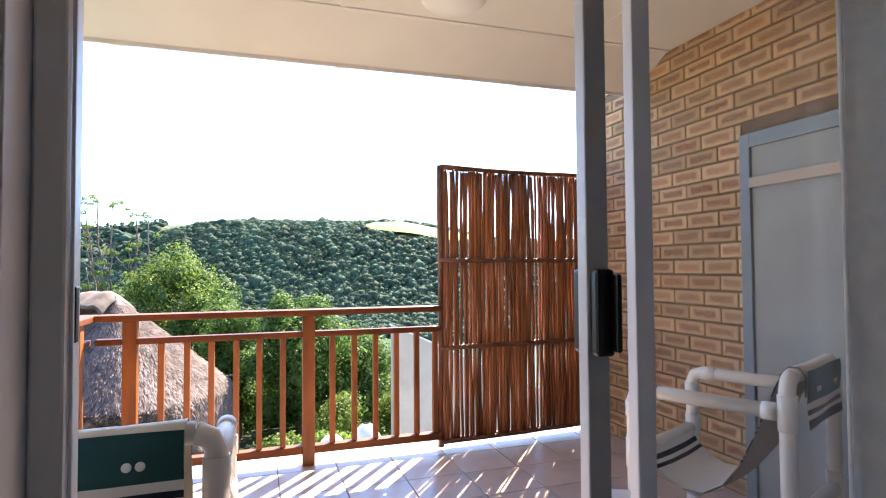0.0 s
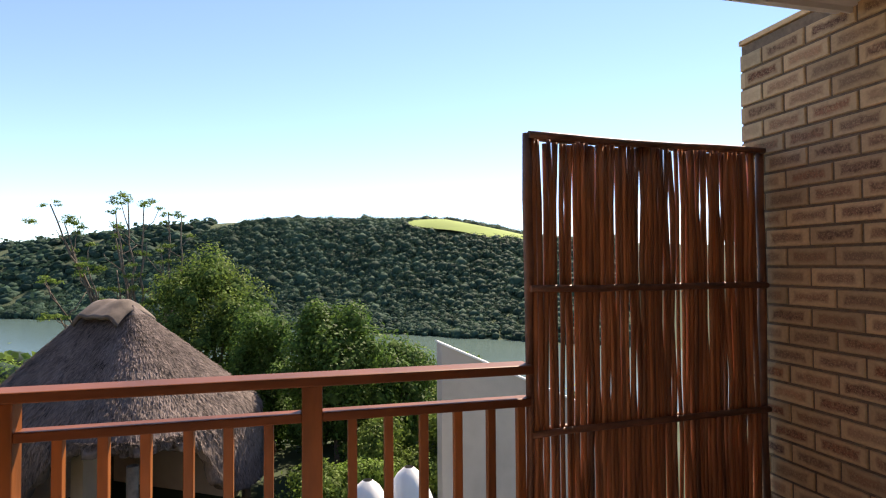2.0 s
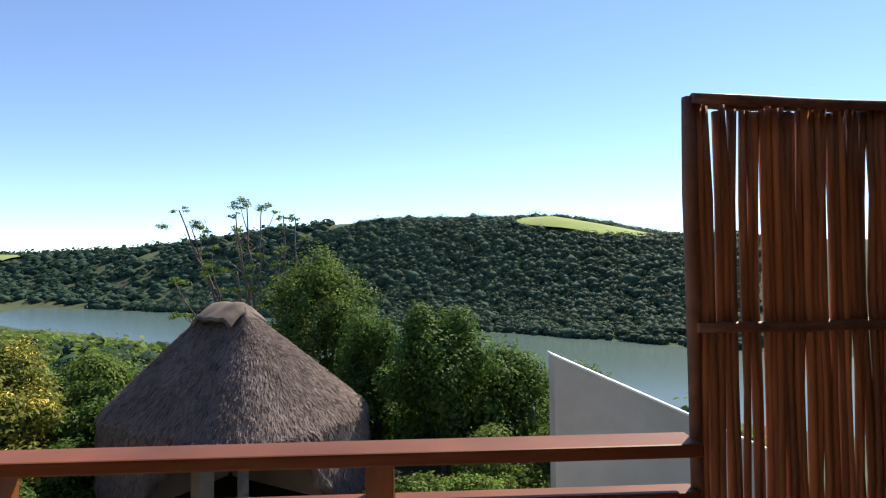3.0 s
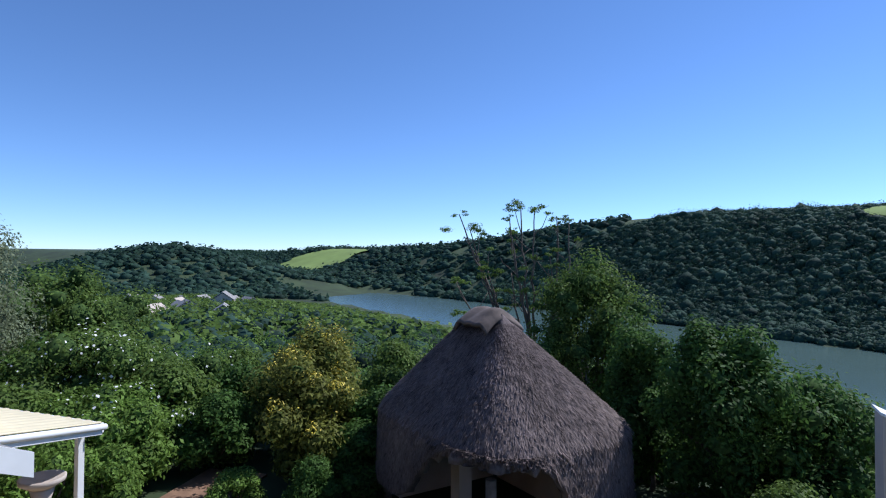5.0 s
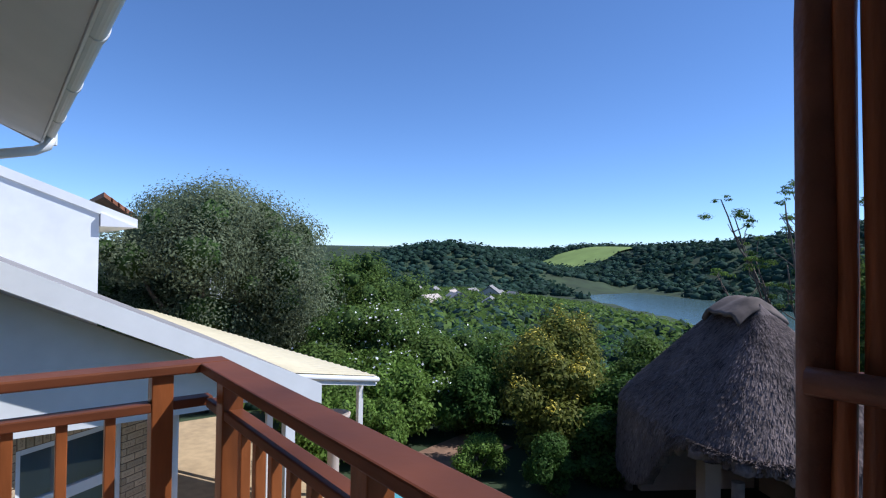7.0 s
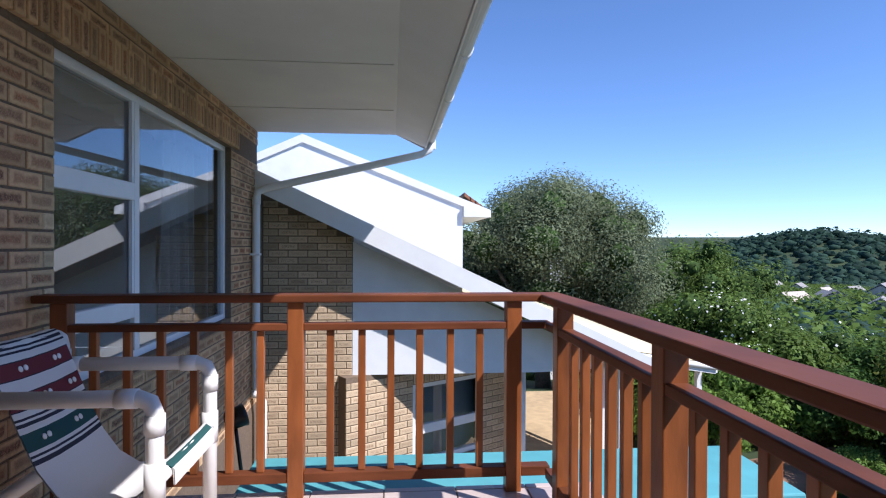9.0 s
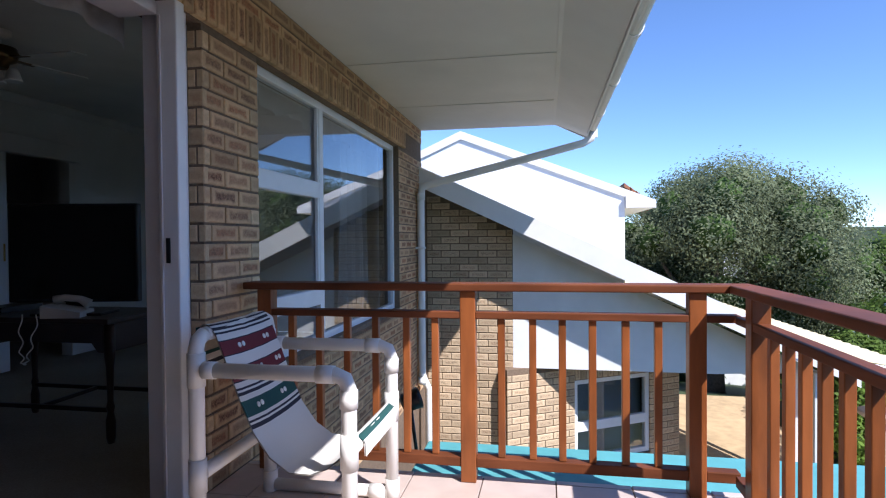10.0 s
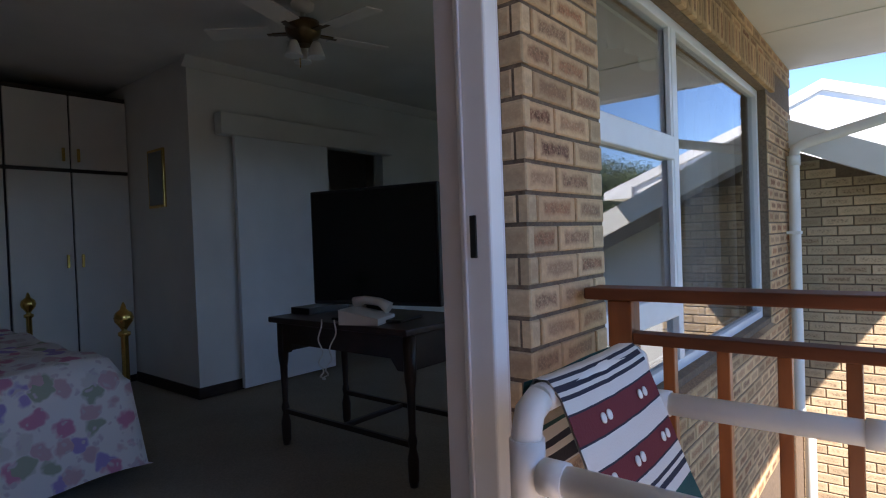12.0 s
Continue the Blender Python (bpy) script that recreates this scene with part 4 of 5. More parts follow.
BANDS = [(0.0, WH), (0.035, NV), (0.045, WH), (0.055, NV), (0.072, WH), (0.08, NV), (0.088, WH), (0.12, NV), (0.125, RD), (0.19, NV), (0.195, WH), (0.245, NV), (0.25, RD), (0.31, NV), (0.315, WH), (0.34, NV), (0.35, WH), (0.36, NV), (0.372, WH), (0.4, GN), (0.47, WH), (0.485, NV), (0.497, WH), (0.507, NV), (0.525, WH), (0.8, NV), (0.815, WH), (0.83, NV), (0.85, WH), (0.92, GN), (0.945, WH)]
BANDS = [(p * 0.8 if p < 0.6 else p, c) for p, c in BANDS]
for i, (ps, co) in enumerate(BANDS[:32]):
    e = sr.color_ramp.elements[0] if i == 0 else sr.color_ramp.elements.new(ps) if i > 1 else sr.color_ramp.elements[1]
    e.position, e.color = ps, co
sw2 = st.nodes.new("ShaderNodeTexNoise")
sw2.inputs["Scale"].default_value = 220
sbp = st.nodes.new("ShaderNodeBump")
sbp.inputs["Strength"].default_value, sbp.inputs["Distance"].default_value = 0.4, 0.003
stc = st.nodes.new("ShaderNodeTexCoord")
st.links.new(stc.outputs["Object"], sw2.inputs[0])
st.links.new(sw2.outputs[0], sbp.inputs["Height"])
st.links.new(sbp.outputs[0], sb.inputs["Normal"])
st.links.new(sr.outputs[0], sb.inputs["Base Color"])
M_SLINGBACK = mat("sling_underside_canvas", (0.42, 0.37, 0.3), 0.95, var=0.1, scale=30, bump=0.3, bscale=200)


def sling_chair(m):
    c = tagged(empty("sling_chair", m), "white plastic-pipe chair with a striped woven sling seat", "chair", group="balcony sling chairs")
    W, R = 0.265, 0.027
    yb, yf, za, zt, zr = 0.0, 0.56, 0.655, 0.772, 0.03
    for sx in (-1, 1):
        X = sx * W
        part("back_post", tube([(X, yb, 0.0), (X, yb, zt - 0.045), (X - sx * 0.012, yb, zt - 0.015), (X - sx * 0.045, yb, zt)], R), M_PVC, c)
        part("arm", tube([(X, yb + R, za), (X, yf - 0.045, za), (X, yf - 0.013, za - 0.013), (X, yf, za - 0.045), (X, yf, 0.0)], R), M_PVC, c)
        part("runner", tube([(X, yb + R, zr), (X, yf - R, zr)], R * 0.95), M_PVC, c)
        for p, q in (((X, yb, za - 0.06), (X, yb, za + 0.06)), ((X, yf, za - 0.11), (X, yf, za - 0.05)), ((X, yf - 0.11, za), (X, yf - 0.05, za)), ((X, yb, 0.22), (X, yb, 0.34)), ((X, yf, 0.34), (X, yf, 0.46)), ((X, yb + 0.03, za), (X, yb + 0.075, za)), ((X, yf, 0.0), (X, yf, 0.09)), ((X, yb, 0.0), (X, yb, 0.09)), ((X, yf - 0.1, zr), (X, yf - 0.03, zr))):
            part("pipe_fitting", tube([p, q], R * 1.16), M_PVC, c)
    part("top_bar", tube([(-W + 0.045, yb, zt), (W - 0.045, yb, zt)], R), M_PVC, c)
    part("front_bar", tube([(-W + R, yf, 0.4), (W - R, yf, 0.4)], R * 0.95), M_PVC, c)
    part("back_bar", tube([(-W + R, yb, 0.28), (W - R, yb, 0.28)], R * 0.95), M_PVC, c)
    # sling: over the top bar, down, and up to the front bar
    prof = [(-0.034, 0.7), (-0.036, zt), (-0.02, zt + 0.028), (0.01, zt + 0.03), (0.035, zt), (0.08, 0.66), (0.13, 0.53), (0.18, 0.42), (0.24, 0.335), (0.315, 0.285), (0.395, 0.283), (0.46, 0.31), (0.51, 0.352), (0.536, 0.395), (0.56, 0.432), (0.592, 0.41), (0.594, 0.36)]
    P = [Vector((0, a, b)) for a, b in prof]
    dist = [0.0]
    for a, b in zip(P, P[1:]):
        dist.append(dist[-1] + (b - a).length)
    for nm, off, mt in (("sling", 0.003, M_SLING), ("sling_lining", -0.002, M_SLINGBACK)):
        bm = bmesh.new()
        uv = bm.loops.layers.uv.new("uv")
        nu = 12
        rows = []
        for i, p in enumerate(P):
            d = (P[min(i + 1, len(P) - 1)] - P[max(i - 1, 0)]).normalized()
            nrm = Vector((0, -d.z, d.y))
            half = 0.205 if 2 < i < 14 else 0.2
            sag = 0.012 * math.sin(math.pi * i / (len(P) - 1))
            rows.append([bm.verts.new(p + nrm * off + Vector(((2 * k / nu - 1) * half, 0, -sag * (1 - (2 * k / nu - 1) ** 2) + random.uniform(-0.001, 0.001)))) for k in range(nu + 1)])
        for i in range(len(P) - 1):
            for k in range(nu):
                f = bm.faces.new((rows[i][k], rows[i][k + 1], rows[i + 1][k + 1], rows[i + 1][k]))
                f.smooth = True
                f.material_index = 1 if nm == "sling_lining" and i >= 10 else 0
                for lp, (ii, kk) in zip(f.loops, ((i, k), (i, k + 1), (i + 1, k + 1), (i + 1, k))):
                    lp[uv].uv = (kk / nu, max(0, dist[ii] - 0.1) / (dist[-1] - 0.1))
        cloth = part(nm, bm, mt, c)
        if nm == "sling_lining":
            cloth.data.materials.append(M_SLING)
    # cloth turned down behind the top bar
    bm = bmesh.new()
    uv = bm.loops.layers.uv.new("uv")
    grid = [[bm.verts.new((-0.2 + 0.4 * k / 8, -0.043 - 0.004 * math.sin(1.3 * i + 0.8 * k), zt + 0.02 - 0.2 * i / 6)) for k in range(9)] for i in range(7)]
    for i in range(6):
        for k in range(8):
            f = bm.faces.new((grid[i][k], grid[i + 1][k], grid[i + 1][k + 1], grid[i][k + 1]))
            f.smooth = True
            for lp, (ii, kk) in zip(f.loops, ((i, k), (i + 1, k), (i + 1, k + 1), (i, k + 1))):
                lp[uv].uv = (kk / 8, 0.324 + 0.1 * ii / 6)
    part("sling_flap", bm, M_SLING, c)
    # pairs of small round motifs
    def motif(x0, yy, zz, tilt):
        for dx in (-0.0135, 0.0135):
            part("embroidered_ring", lathe([(0.004, 0.0), (0.0105, 0.0005), (0.0105, 0.0025), (0.004, 0.0025)], Matrix.Translation((x0 + dx, yy, zz)) @ Matrix.Rotation(radians(tilt), 4, "X"), 12), M_WHITE, c)
    for v, xs2 in ((0.126, (-0.12, 0.07)), (0.224, (-0.15, 0.0, 0.14)), (0.348, (-0.1, 0.09))):
        dd = 0.1 + v * (dist[-1] - 0.1)
        i = max(j for j in range(len(P) - 1) if dist[j] <= dd)
        p = P[i].lerp(P[i + 1], (dd - dist[i]) / (dist[i + 1] - dist[i]))
        d = (P[i + 1] - P[i]).normalized()
        for x0 in xs2:
            sag = 0.012 * math.sin(math.pi * i / (len(P) - 1)) * (1 - (x0 / 0.205) ** 2)
            motif(x0, p.y - d.z * 0.004, p.z + d.y * 0.004 - sag, math.degrees(math.atan2(d.z, d.y)))
    for x0 in (-0.1, 0.1):
        motif(x0, -0.048, zt - 0.05, 90)
    return c


ch1 = sling_chair(pose(0.2, 0.262, 0.0))
ch2 = copy_thing(ch1, pose(2.475, 0.385, 0.0, 0, 0, 24))

stool = tagged(empty("stool", pose(1.72, 0.42, 0)), "small round white plastic stool", "stool")
part("seat", lathe([(0.14, 0.33), (0.155, 0.335), (0.16, 0.35), (0.15, 0.362), (0.02, 0.36)], None, 28), M_PVC, stool)
for k in range(4):
    a = math.pi / 4 + k * math.pi / 2
    part("leg", tube([(0.15 * math.cos(a), 0.15 * math.sin(a), 0.0), (0.11 * math.cos(a), 0.11 * math.sin(a), 0.335)], [0.014, 0.018], 10), M_PVC, stool)

lamp = tagged(empty("ceiling_lamp", pose(1.4, 1.22, CEIL)), "round white ceiling lamp", "lamp")
part("shade", lathe([(0.12, -0.001), (0.15, -0.02), (0.15, -0.06), (0.12, -0.085), (0.02, -0.095)], None, 28), M_WHITE, lamp)
spot = tagged(empty("floodlight", pose(-0.7, 0.75, 0.24, 0, 0, 30)), "small black outdoor spotlight clamped by the railing", "spotlight")
part("housing", lathe([(0.03, -0.05), (0.05, -0.04), (0.055, 0.03), (0.06, 0.05)], Matrix.Rotation(radians(-75), 4, "X")), M_BLACK, spot)
part("bracket", tube([(0.0, 0.04, -0.36), (0, 0, -0.03)], 0.01, 8), M_BLACK, spot)

# ---- neighbouring wing of the house ----
NX = -4.32
wing = tagged(empty("house_wing", pose(0, 0, 0)), "adjoining house wing of brick with white sloping gable boards", "house")
NB = NX - 0.4
wall_n = part("wall", prism([(-0.2, -3.0), (1.06, -3.0), (1.06, 1.25), (-0.2, 1.83)], "x", NB - 0.2, NB - 0.008), M_MORTAR, wing)
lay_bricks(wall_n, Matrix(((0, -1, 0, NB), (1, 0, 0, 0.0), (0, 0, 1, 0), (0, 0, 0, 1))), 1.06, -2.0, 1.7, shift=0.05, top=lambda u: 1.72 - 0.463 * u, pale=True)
part("gable_panel", prism([(1.065, 1.16), (4.5, -0.42), (3.4, -0.47), (1.065, -0.47)], "x", NB - 0.15, NB - 0.01), M_PLASTER, wing)
part("barge_board", prism([(-0.15, 2.04), (4.68, -0.235), (4.68, -0.47), (-0.15, 1.80)], "x", NX - 0.012, NX + 0.03), M_WHITE, wing)
part("roof", prism([(-0.15, 2.03), (4.68, -0.245), (4.68, -0.28), (-0.15, 1.99)], "x", -9.0, NX - 0.013), M_CONC, wing)
# lower storey, turned away from the balcony; its own x runs along the wall
LW = Matrix.Translation((-4.63, 1.14, 0)) @ Matrix.Rotation(math.atan2(2.15, -1.35), 4, "Z")
for a, c in ((-0.16, 0.8), (2.0, 2.5)):
    lw = part("lower_wall", box(a, c, 0.008, 0.2, -3.0, -0.47, 0.0, LW), M_MORTAR, wing)
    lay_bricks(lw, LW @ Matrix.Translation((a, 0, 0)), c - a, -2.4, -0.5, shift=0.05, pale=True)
lw = part("lower_wall", box(0.8, 2.0, 0.008, 0.2, -3.0, -1.76, 0.0, LW), M_MORTAR, wing)
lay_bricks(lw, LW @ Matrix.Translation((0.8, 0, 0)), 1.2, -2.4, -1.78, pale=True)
lw = part("soldier_course", box(0.8, 2.0, 0.008, 0.2, -0.69, -0.47, 0.0, LW), M_MORTAR, wing)
for k in range(14):
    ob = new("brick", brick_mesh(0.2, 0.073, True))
    ob.parent = lw
    ob.matrix_basis = LW @ pose(0.845 + k * 0.084, -0.004, -0.58, 0, 90, 0)
wn1 = part("window", box(0.8, 2.0, 0.03, 0.12, -1.755, -1.69, 0.003, LW), M_WINFR, wing)
for a, c, e, f in ((0.8, 0.86, -1.69, -0.69), (1.94, 2.0, -1.69, -0.69), (0.86, 1.94, -0.75, -0.69), (0.86, 1.94, -1.36, -1.24)):
    part("frame", box(a, c, 0.03, 0.1, e, f, 0.003, LW), M_WINFR, wn1)
part("pane", box(0.86, 1.94, 0.06, 0.066, -1.69, -0.75, 0.0, LW), M_WGLASS, wn1)
part("lower_room", box(0.0, 2.5, 0.25, 2.2, -3.0, -0.5, 0.0, LW), M_DOORGREY, wing)
part("column", tube([(-5.75, 3.4, -2.95), (-5.75, 3.4, -0.45)], 0.06, 14), M_WHITE, wing)
part("column", box(-4.55, -4.43, 4.3, 4.42, -2.95, -0.36, 0.006), M_WHITE, wing)

upper = tagged(empty("white_house", pose(-9.0, 0, 0)), "tall white plastered house with a plain gable end", "house")
part("wall", prism([(-6.0, 0.4), (-6.0, 0.55), (-0.2, 3.13), (2.94, 1.92), (2.94, -3.0), (-6.0, -3.0)], "x", -4.0, 0.0), M_PLASTER, upper)
part("verge_board", prism([(-0.2, 3.26), (3.5, 1.82), (3.5, 1.67), (-0.2, 3.10)], "x", -0.02, 0.04), M_WHITE, upper)
part("verge_board", prism([(-6.2, 0.6), (-0.2, 3.26), (-0.2, 3.10), (-6.2, 0.44)], "x", -0.02, 0.04), M_WHITE, upper)
part("roof", prism([(-0.2, 3.25), (3.5, 1.81), (3.5, 1.76), (-0.2, 3.2)], "x", -4.2, -0.021), M_CONC, upper)
part("eave", prism([(2.95, 1.9), (3.5, 1.68), (2.95, 1.68)], "x", -4.0, 0.1), M_WHITE, upper)

red = tagged(empty("tiled_house", pose(-24, 8, -2.0)), "distant house with a red clay-tiled roof", "house")
part("wall", box(-4, 0, -3, 3.0, -4, 3.4), M_PLASTER, red)
for k in range(14):
    part("tile_course", prism([(-3.2 + k * 0.24, 5.45 - k * 0.17 + 0.05), (-2.9 + k * 0.24, 5.2 - k * 0.17 + 0.05), (-2.9 + k * 0.24, 5.1 - k * 0.17), (-3.2 + k * 0.24, 5.32 - k * 0.17)], "x", -5, 0.6), M_CLAY, red)

awn = tagged(empty("carport"), "cream corrugated lean-to roof on white posts", "carport")
AC, AL, AN = Vector((-6.55, 6.8, -0.8)), Vector((-12.0, 4.3, -0.03)), Vector((-5.83, 4.64, -0.36))
U, T = np.meshgrid(np.linspace(0, 1, 241), np.linspace(0, 1, 3))
sheet = grid_mesh("roof_sheet", *(AC[k] + (AL[k] - AC[k]) * U + (AN[k] - AC[k]) * T + (0.012 * np.sin(U * 6 * 2 * np.pi / 0.15) if k == 2 else 0) for k in range(3)), M_CREAM)
sheet.modifiers.new("thick", "SOLIDIFY").thickness = 0.01
sheet.parent = awn
part("edge_gutter", tube([AC + Vector((0.04, 0.02, -0.05)), AN + Vector((0.04, 0, -0.05))], 0.045, 10), M_WHITE, awn)
for a, c in ((AC, AN), (AC, AL)):
    d = (c - a).normalized()
    side = d.cross(Vector((0, 0, 1))).normalized()
    bm = bmesh.new()
    add_box(bm, 0.03, (c - a).length, -0.03, 0.03, -0.16, -0.02, 0.004, Matrix((( d.x, side.x, 0, a.x), (d.y, side.y, 0, a.y), (d.z, 0, 1, a.z), (0, 0, 0, 1))) @ Matrix.Translation((0, 0.06 if c is AL else -0.0, 0)))
    part("beam", bm, M_WHITE, awn)
for p in (AC.lerp(AL, 0.045) + (AN - AC) * 0.03, AC.lerp(AL, 0.1) + (AN - AC) * 0.75):
    part("post", box(p.x - 0.045, p.x + 0.045, p.y - 0.045, p.y + 0.045, -2.95, p.z - 0.1, 0.005), M_WHITE, awn)
structure(link("paving", box(-13, -4.5, 0.5, 6.3, -2.96, -2.88), M_SAND), "tan sandy paving beside the house", "paving")
bb = tagged(empty("bird_bath", pose(-6.8, 6.15, -2.95)), "weathered stone bird bath", "bird bath")
part("pedestal", lathe([(0.16, 0.0), (0.1, 0.2), (0.1, 1.25), (0.15, 1.42)]), M_BEIGE, bb)
part("bowl", lathe([(0.14, 1.42), (0.27, 1.5), (0.28, 1.56), (0.25, 1.56), (0.1, 1.52)]), M_BEIGE, bb)

# ---- thatched summerhouse ----
hut = tagged(empty("thatched_hut", pose(-2.26, 10.85, 0.0, 0, 0, 58)), "open thatched summerhouse with a grey-brown reed roof", "hut")
na, nr = 200, 48
th = np.linspace(0, 2 * np.pi, na + 1)
tt = np.linspace(0, 1, nr)
TH, TT = np.meshgrid(th, tt)
ridge = 0.42
pw = 3.8
cx_, sx_ = np.cos(TH), np.sin(TH)
rr = (np.abs(cx_) ** pw + np.abs(sx_) ** pw) ** (-1 / pw)
ex = np.where(cx_ < 0, 1.45, 1.9)
ey = 2.12
q = np.clip(TT / 0.68, 0, 1)
out = q ** 1.08 * (1 + 0.03 * smooth(0.68, 1.0, TT))
px = ex * rr * cx_ * out
py = ridge * np.clip(sx_ * 2, -1, 1) * (1 - out) + ey * rr * sx_ * out
rise = 1.25 * np.exp(-(np.abs(TH - 1.25 * np.pi) / 0.76) ** 4)
jit = np.random.default_rng(3).standard_normal(TH.shape) * 0.006
jit[:, -1] = jit[:, 0]
pz = 0.66 - 1.78 * q - (1.3 - rise) * smooth(0.6, 1.0, TT) * np.clip((TT - 0.6) / 0.4, 0, 1) ** 0.6 + 0.05 * np.sin(np.pi * q) + jit * TT
px, py = px + jit * TT * cx_, py + jit * TT * sx_
roof = grid_mesh("roof", px, py, pz, M_THATCH)
so = roof.modifiers.new("thick", "SOLIDIFY")
so.thickness, so.offset = 0.16, -1
roof.parent = hut
# straw ends that stand out of the thatch
g = np.random.default_rng(8)
ns = 52000
fi, fj = g.uniform(3, nr - 2.001, ns), g.uniform(0, na - 0.001, ns)
i0, j0 = fi.astype(int), fj.astype(int)
surf = np.stack([px, py, pz], -1)
top_ = surf[i0, j0] + (surf[i0, j0 + 1] - surf[i0, j0]) * (fj - j0)[:, None] + (surf[i0 + 1, j0] - surf[i0, j0]) * (fi - i0)[:, None]
along = surf[i0 + 1, j0] - surf[i0, j0]
along /= np.linalg.norm(along, axis=1)[:, None] + 1e-9
across = surf[i0, j0 + 1] - surf[i0, j0]
across /= np.linalg.norm(across, axis=1)[:, None] + 1e-9
nrm = np.cross(across, along)
nrm *= np.sign(nrm[:, :1] * top_[:, :1] + nrm[:, 1:2] * top_[:, 1:2] + nrm[:, 2:] * 0.4)
ln, wd, up_ = g.uniform(0.04, 0.1, ns)[:, None], g.uniform(0.003, 0.007, ns)[:, None], g.uniform(0.004, 0.02, ns)[:, None]
along = along + across * g.normal(0, 0.12, ns)[:, None]
low_ = top_ + along * ln + nrm * up_
V = np.stack([top_ - across * wd, top_ + across * wd, low_ + across * wd, low_ - across * wd], 1).reshape(-1, 3)
me = bpy.data.meshes.new("straw")
me.from_pydata(V.tolist(), [], np.arange(ns * 4).reshape(-1, 4).tolist())
me.materials.append(M_STRAW)
straw = tagged(new("straw", me), kind="stuff")
straw.parent = hut
# saddle-shaped cap over the ridge
cu, cv = np.meshgrid(np.linspace(-1, 1, 25), np.linspace(-1, 1, 21))
kx = 0.4 * cu * (1 - 0.06 * cv ** 2)
ky = (ridge + 0.02) * cv - 0.03 * cu ** 2
kz = 0.735 - 0.80 * (np.sqrt(kx ** 2 + 0.13 ** 2) - 0.05) - 0.55 * np.clip(np.abs(cv) - 0.62, 0, None) ** 1.4 + 0.012 * np.sin(9 * cv + 4 * cu)
cap = grid_mesh("ridge_cap", kx, ky, kz, M_THATCHCAP)
cap.parent = hut
so = cap.modifiers.new("thick", "SOLIDIFY")
so.thickness, so.offset = 0.07, -1
for xx, yy in ((-1.1, -1.6), (1.4, -1.6), (-1.1, 1.6), (1.4, 1.6)):
    part("post", tube([(xx, yy, -3.2), (xx, yy, -1.5)], 0.08, 10), M_BARK, hut)
part("half_wall", box(-0.9, 1.28, 1.5, 1.65, -3.2, -2.2), M_BEIGE, hut)
part("half_wall", box(1.3, 1.45, -1.4, 1.4, -3.2, -2.2), M_BEIGE, hut)
part("counter", box(-0.7, -0.45, -0.2, 0.05, -3.2, -1.6), M_BEIGE, hut)
tagged(link("hut_floor", prism([(-4.8, 8.2), (0.6, 7.6), (1.2, 13.0), (-4.5, 13.6)], "z", -3.3, -2.98), M_SAND), "paved floor under the summerhouse", "paving", kind="structure")
bench = tagged(empty("wooden_bench", pose(-0.35, 8.9, -2.98, 0, 0, 30)), "weathered slatted wooden bench", "bench")
for k in range(5):
    part("slat", box(-0.7, 0.7, -0.25 + k * 0.1, -0.17 + k * 0.1, 0.42, 0.45, 0.004), M_BEIGE, bench)
for xx in (-0.6, 0.6):
    part("leg", box(xx - 0.04, xx + 0.04, -0.22, 0.22, 0.0, 0.42), M_BEIGE, bench)

# ---- beige sloping wall and covered furniture below ----
structure(link("wall_garden", prism([(2.72, 0.17), (5.85, -1.25), (5.85, -3.6), (2.72, -3.6)], "y", 8.0, 8.3), M_BEIGE), "beige plastered garden wall with a sloping top", "wall")
structure(link("wall_garden_cap", prism([(2.70, 0.2), (5.87, -1.24), (5.87, -1.27), (2.70, 0.173)], "y", 7.98, 8.32), M_WHITE), "pale coping on the sloping garden wall", "coping")
k = 40
th = np.linspace(0, 2 * np.pi, k)
tt = np.linspace(0, 1, 14)
TH, TT = np.meshgrid(th, tt)
rr = (0.05 + 0.62 * TT ** 0.8) * (1 + 0.12 * np.sin(5 * TH) * TT + 0.07 * np.sin(9 * TH + 1) * TT)
for ox, hgt in ((1.95, -0.92), (1.5, -1.02)):
    ob = grid_mesh("furniture_cover", ox + rr * np.cos(TH), 6.4 + rr * np.sin(TH), hgt - (hgt + 2.95) * TT ** 1.3, M_WHITE)
    tagged(ob, "white cloth cover draped over garden furniture", "cover")


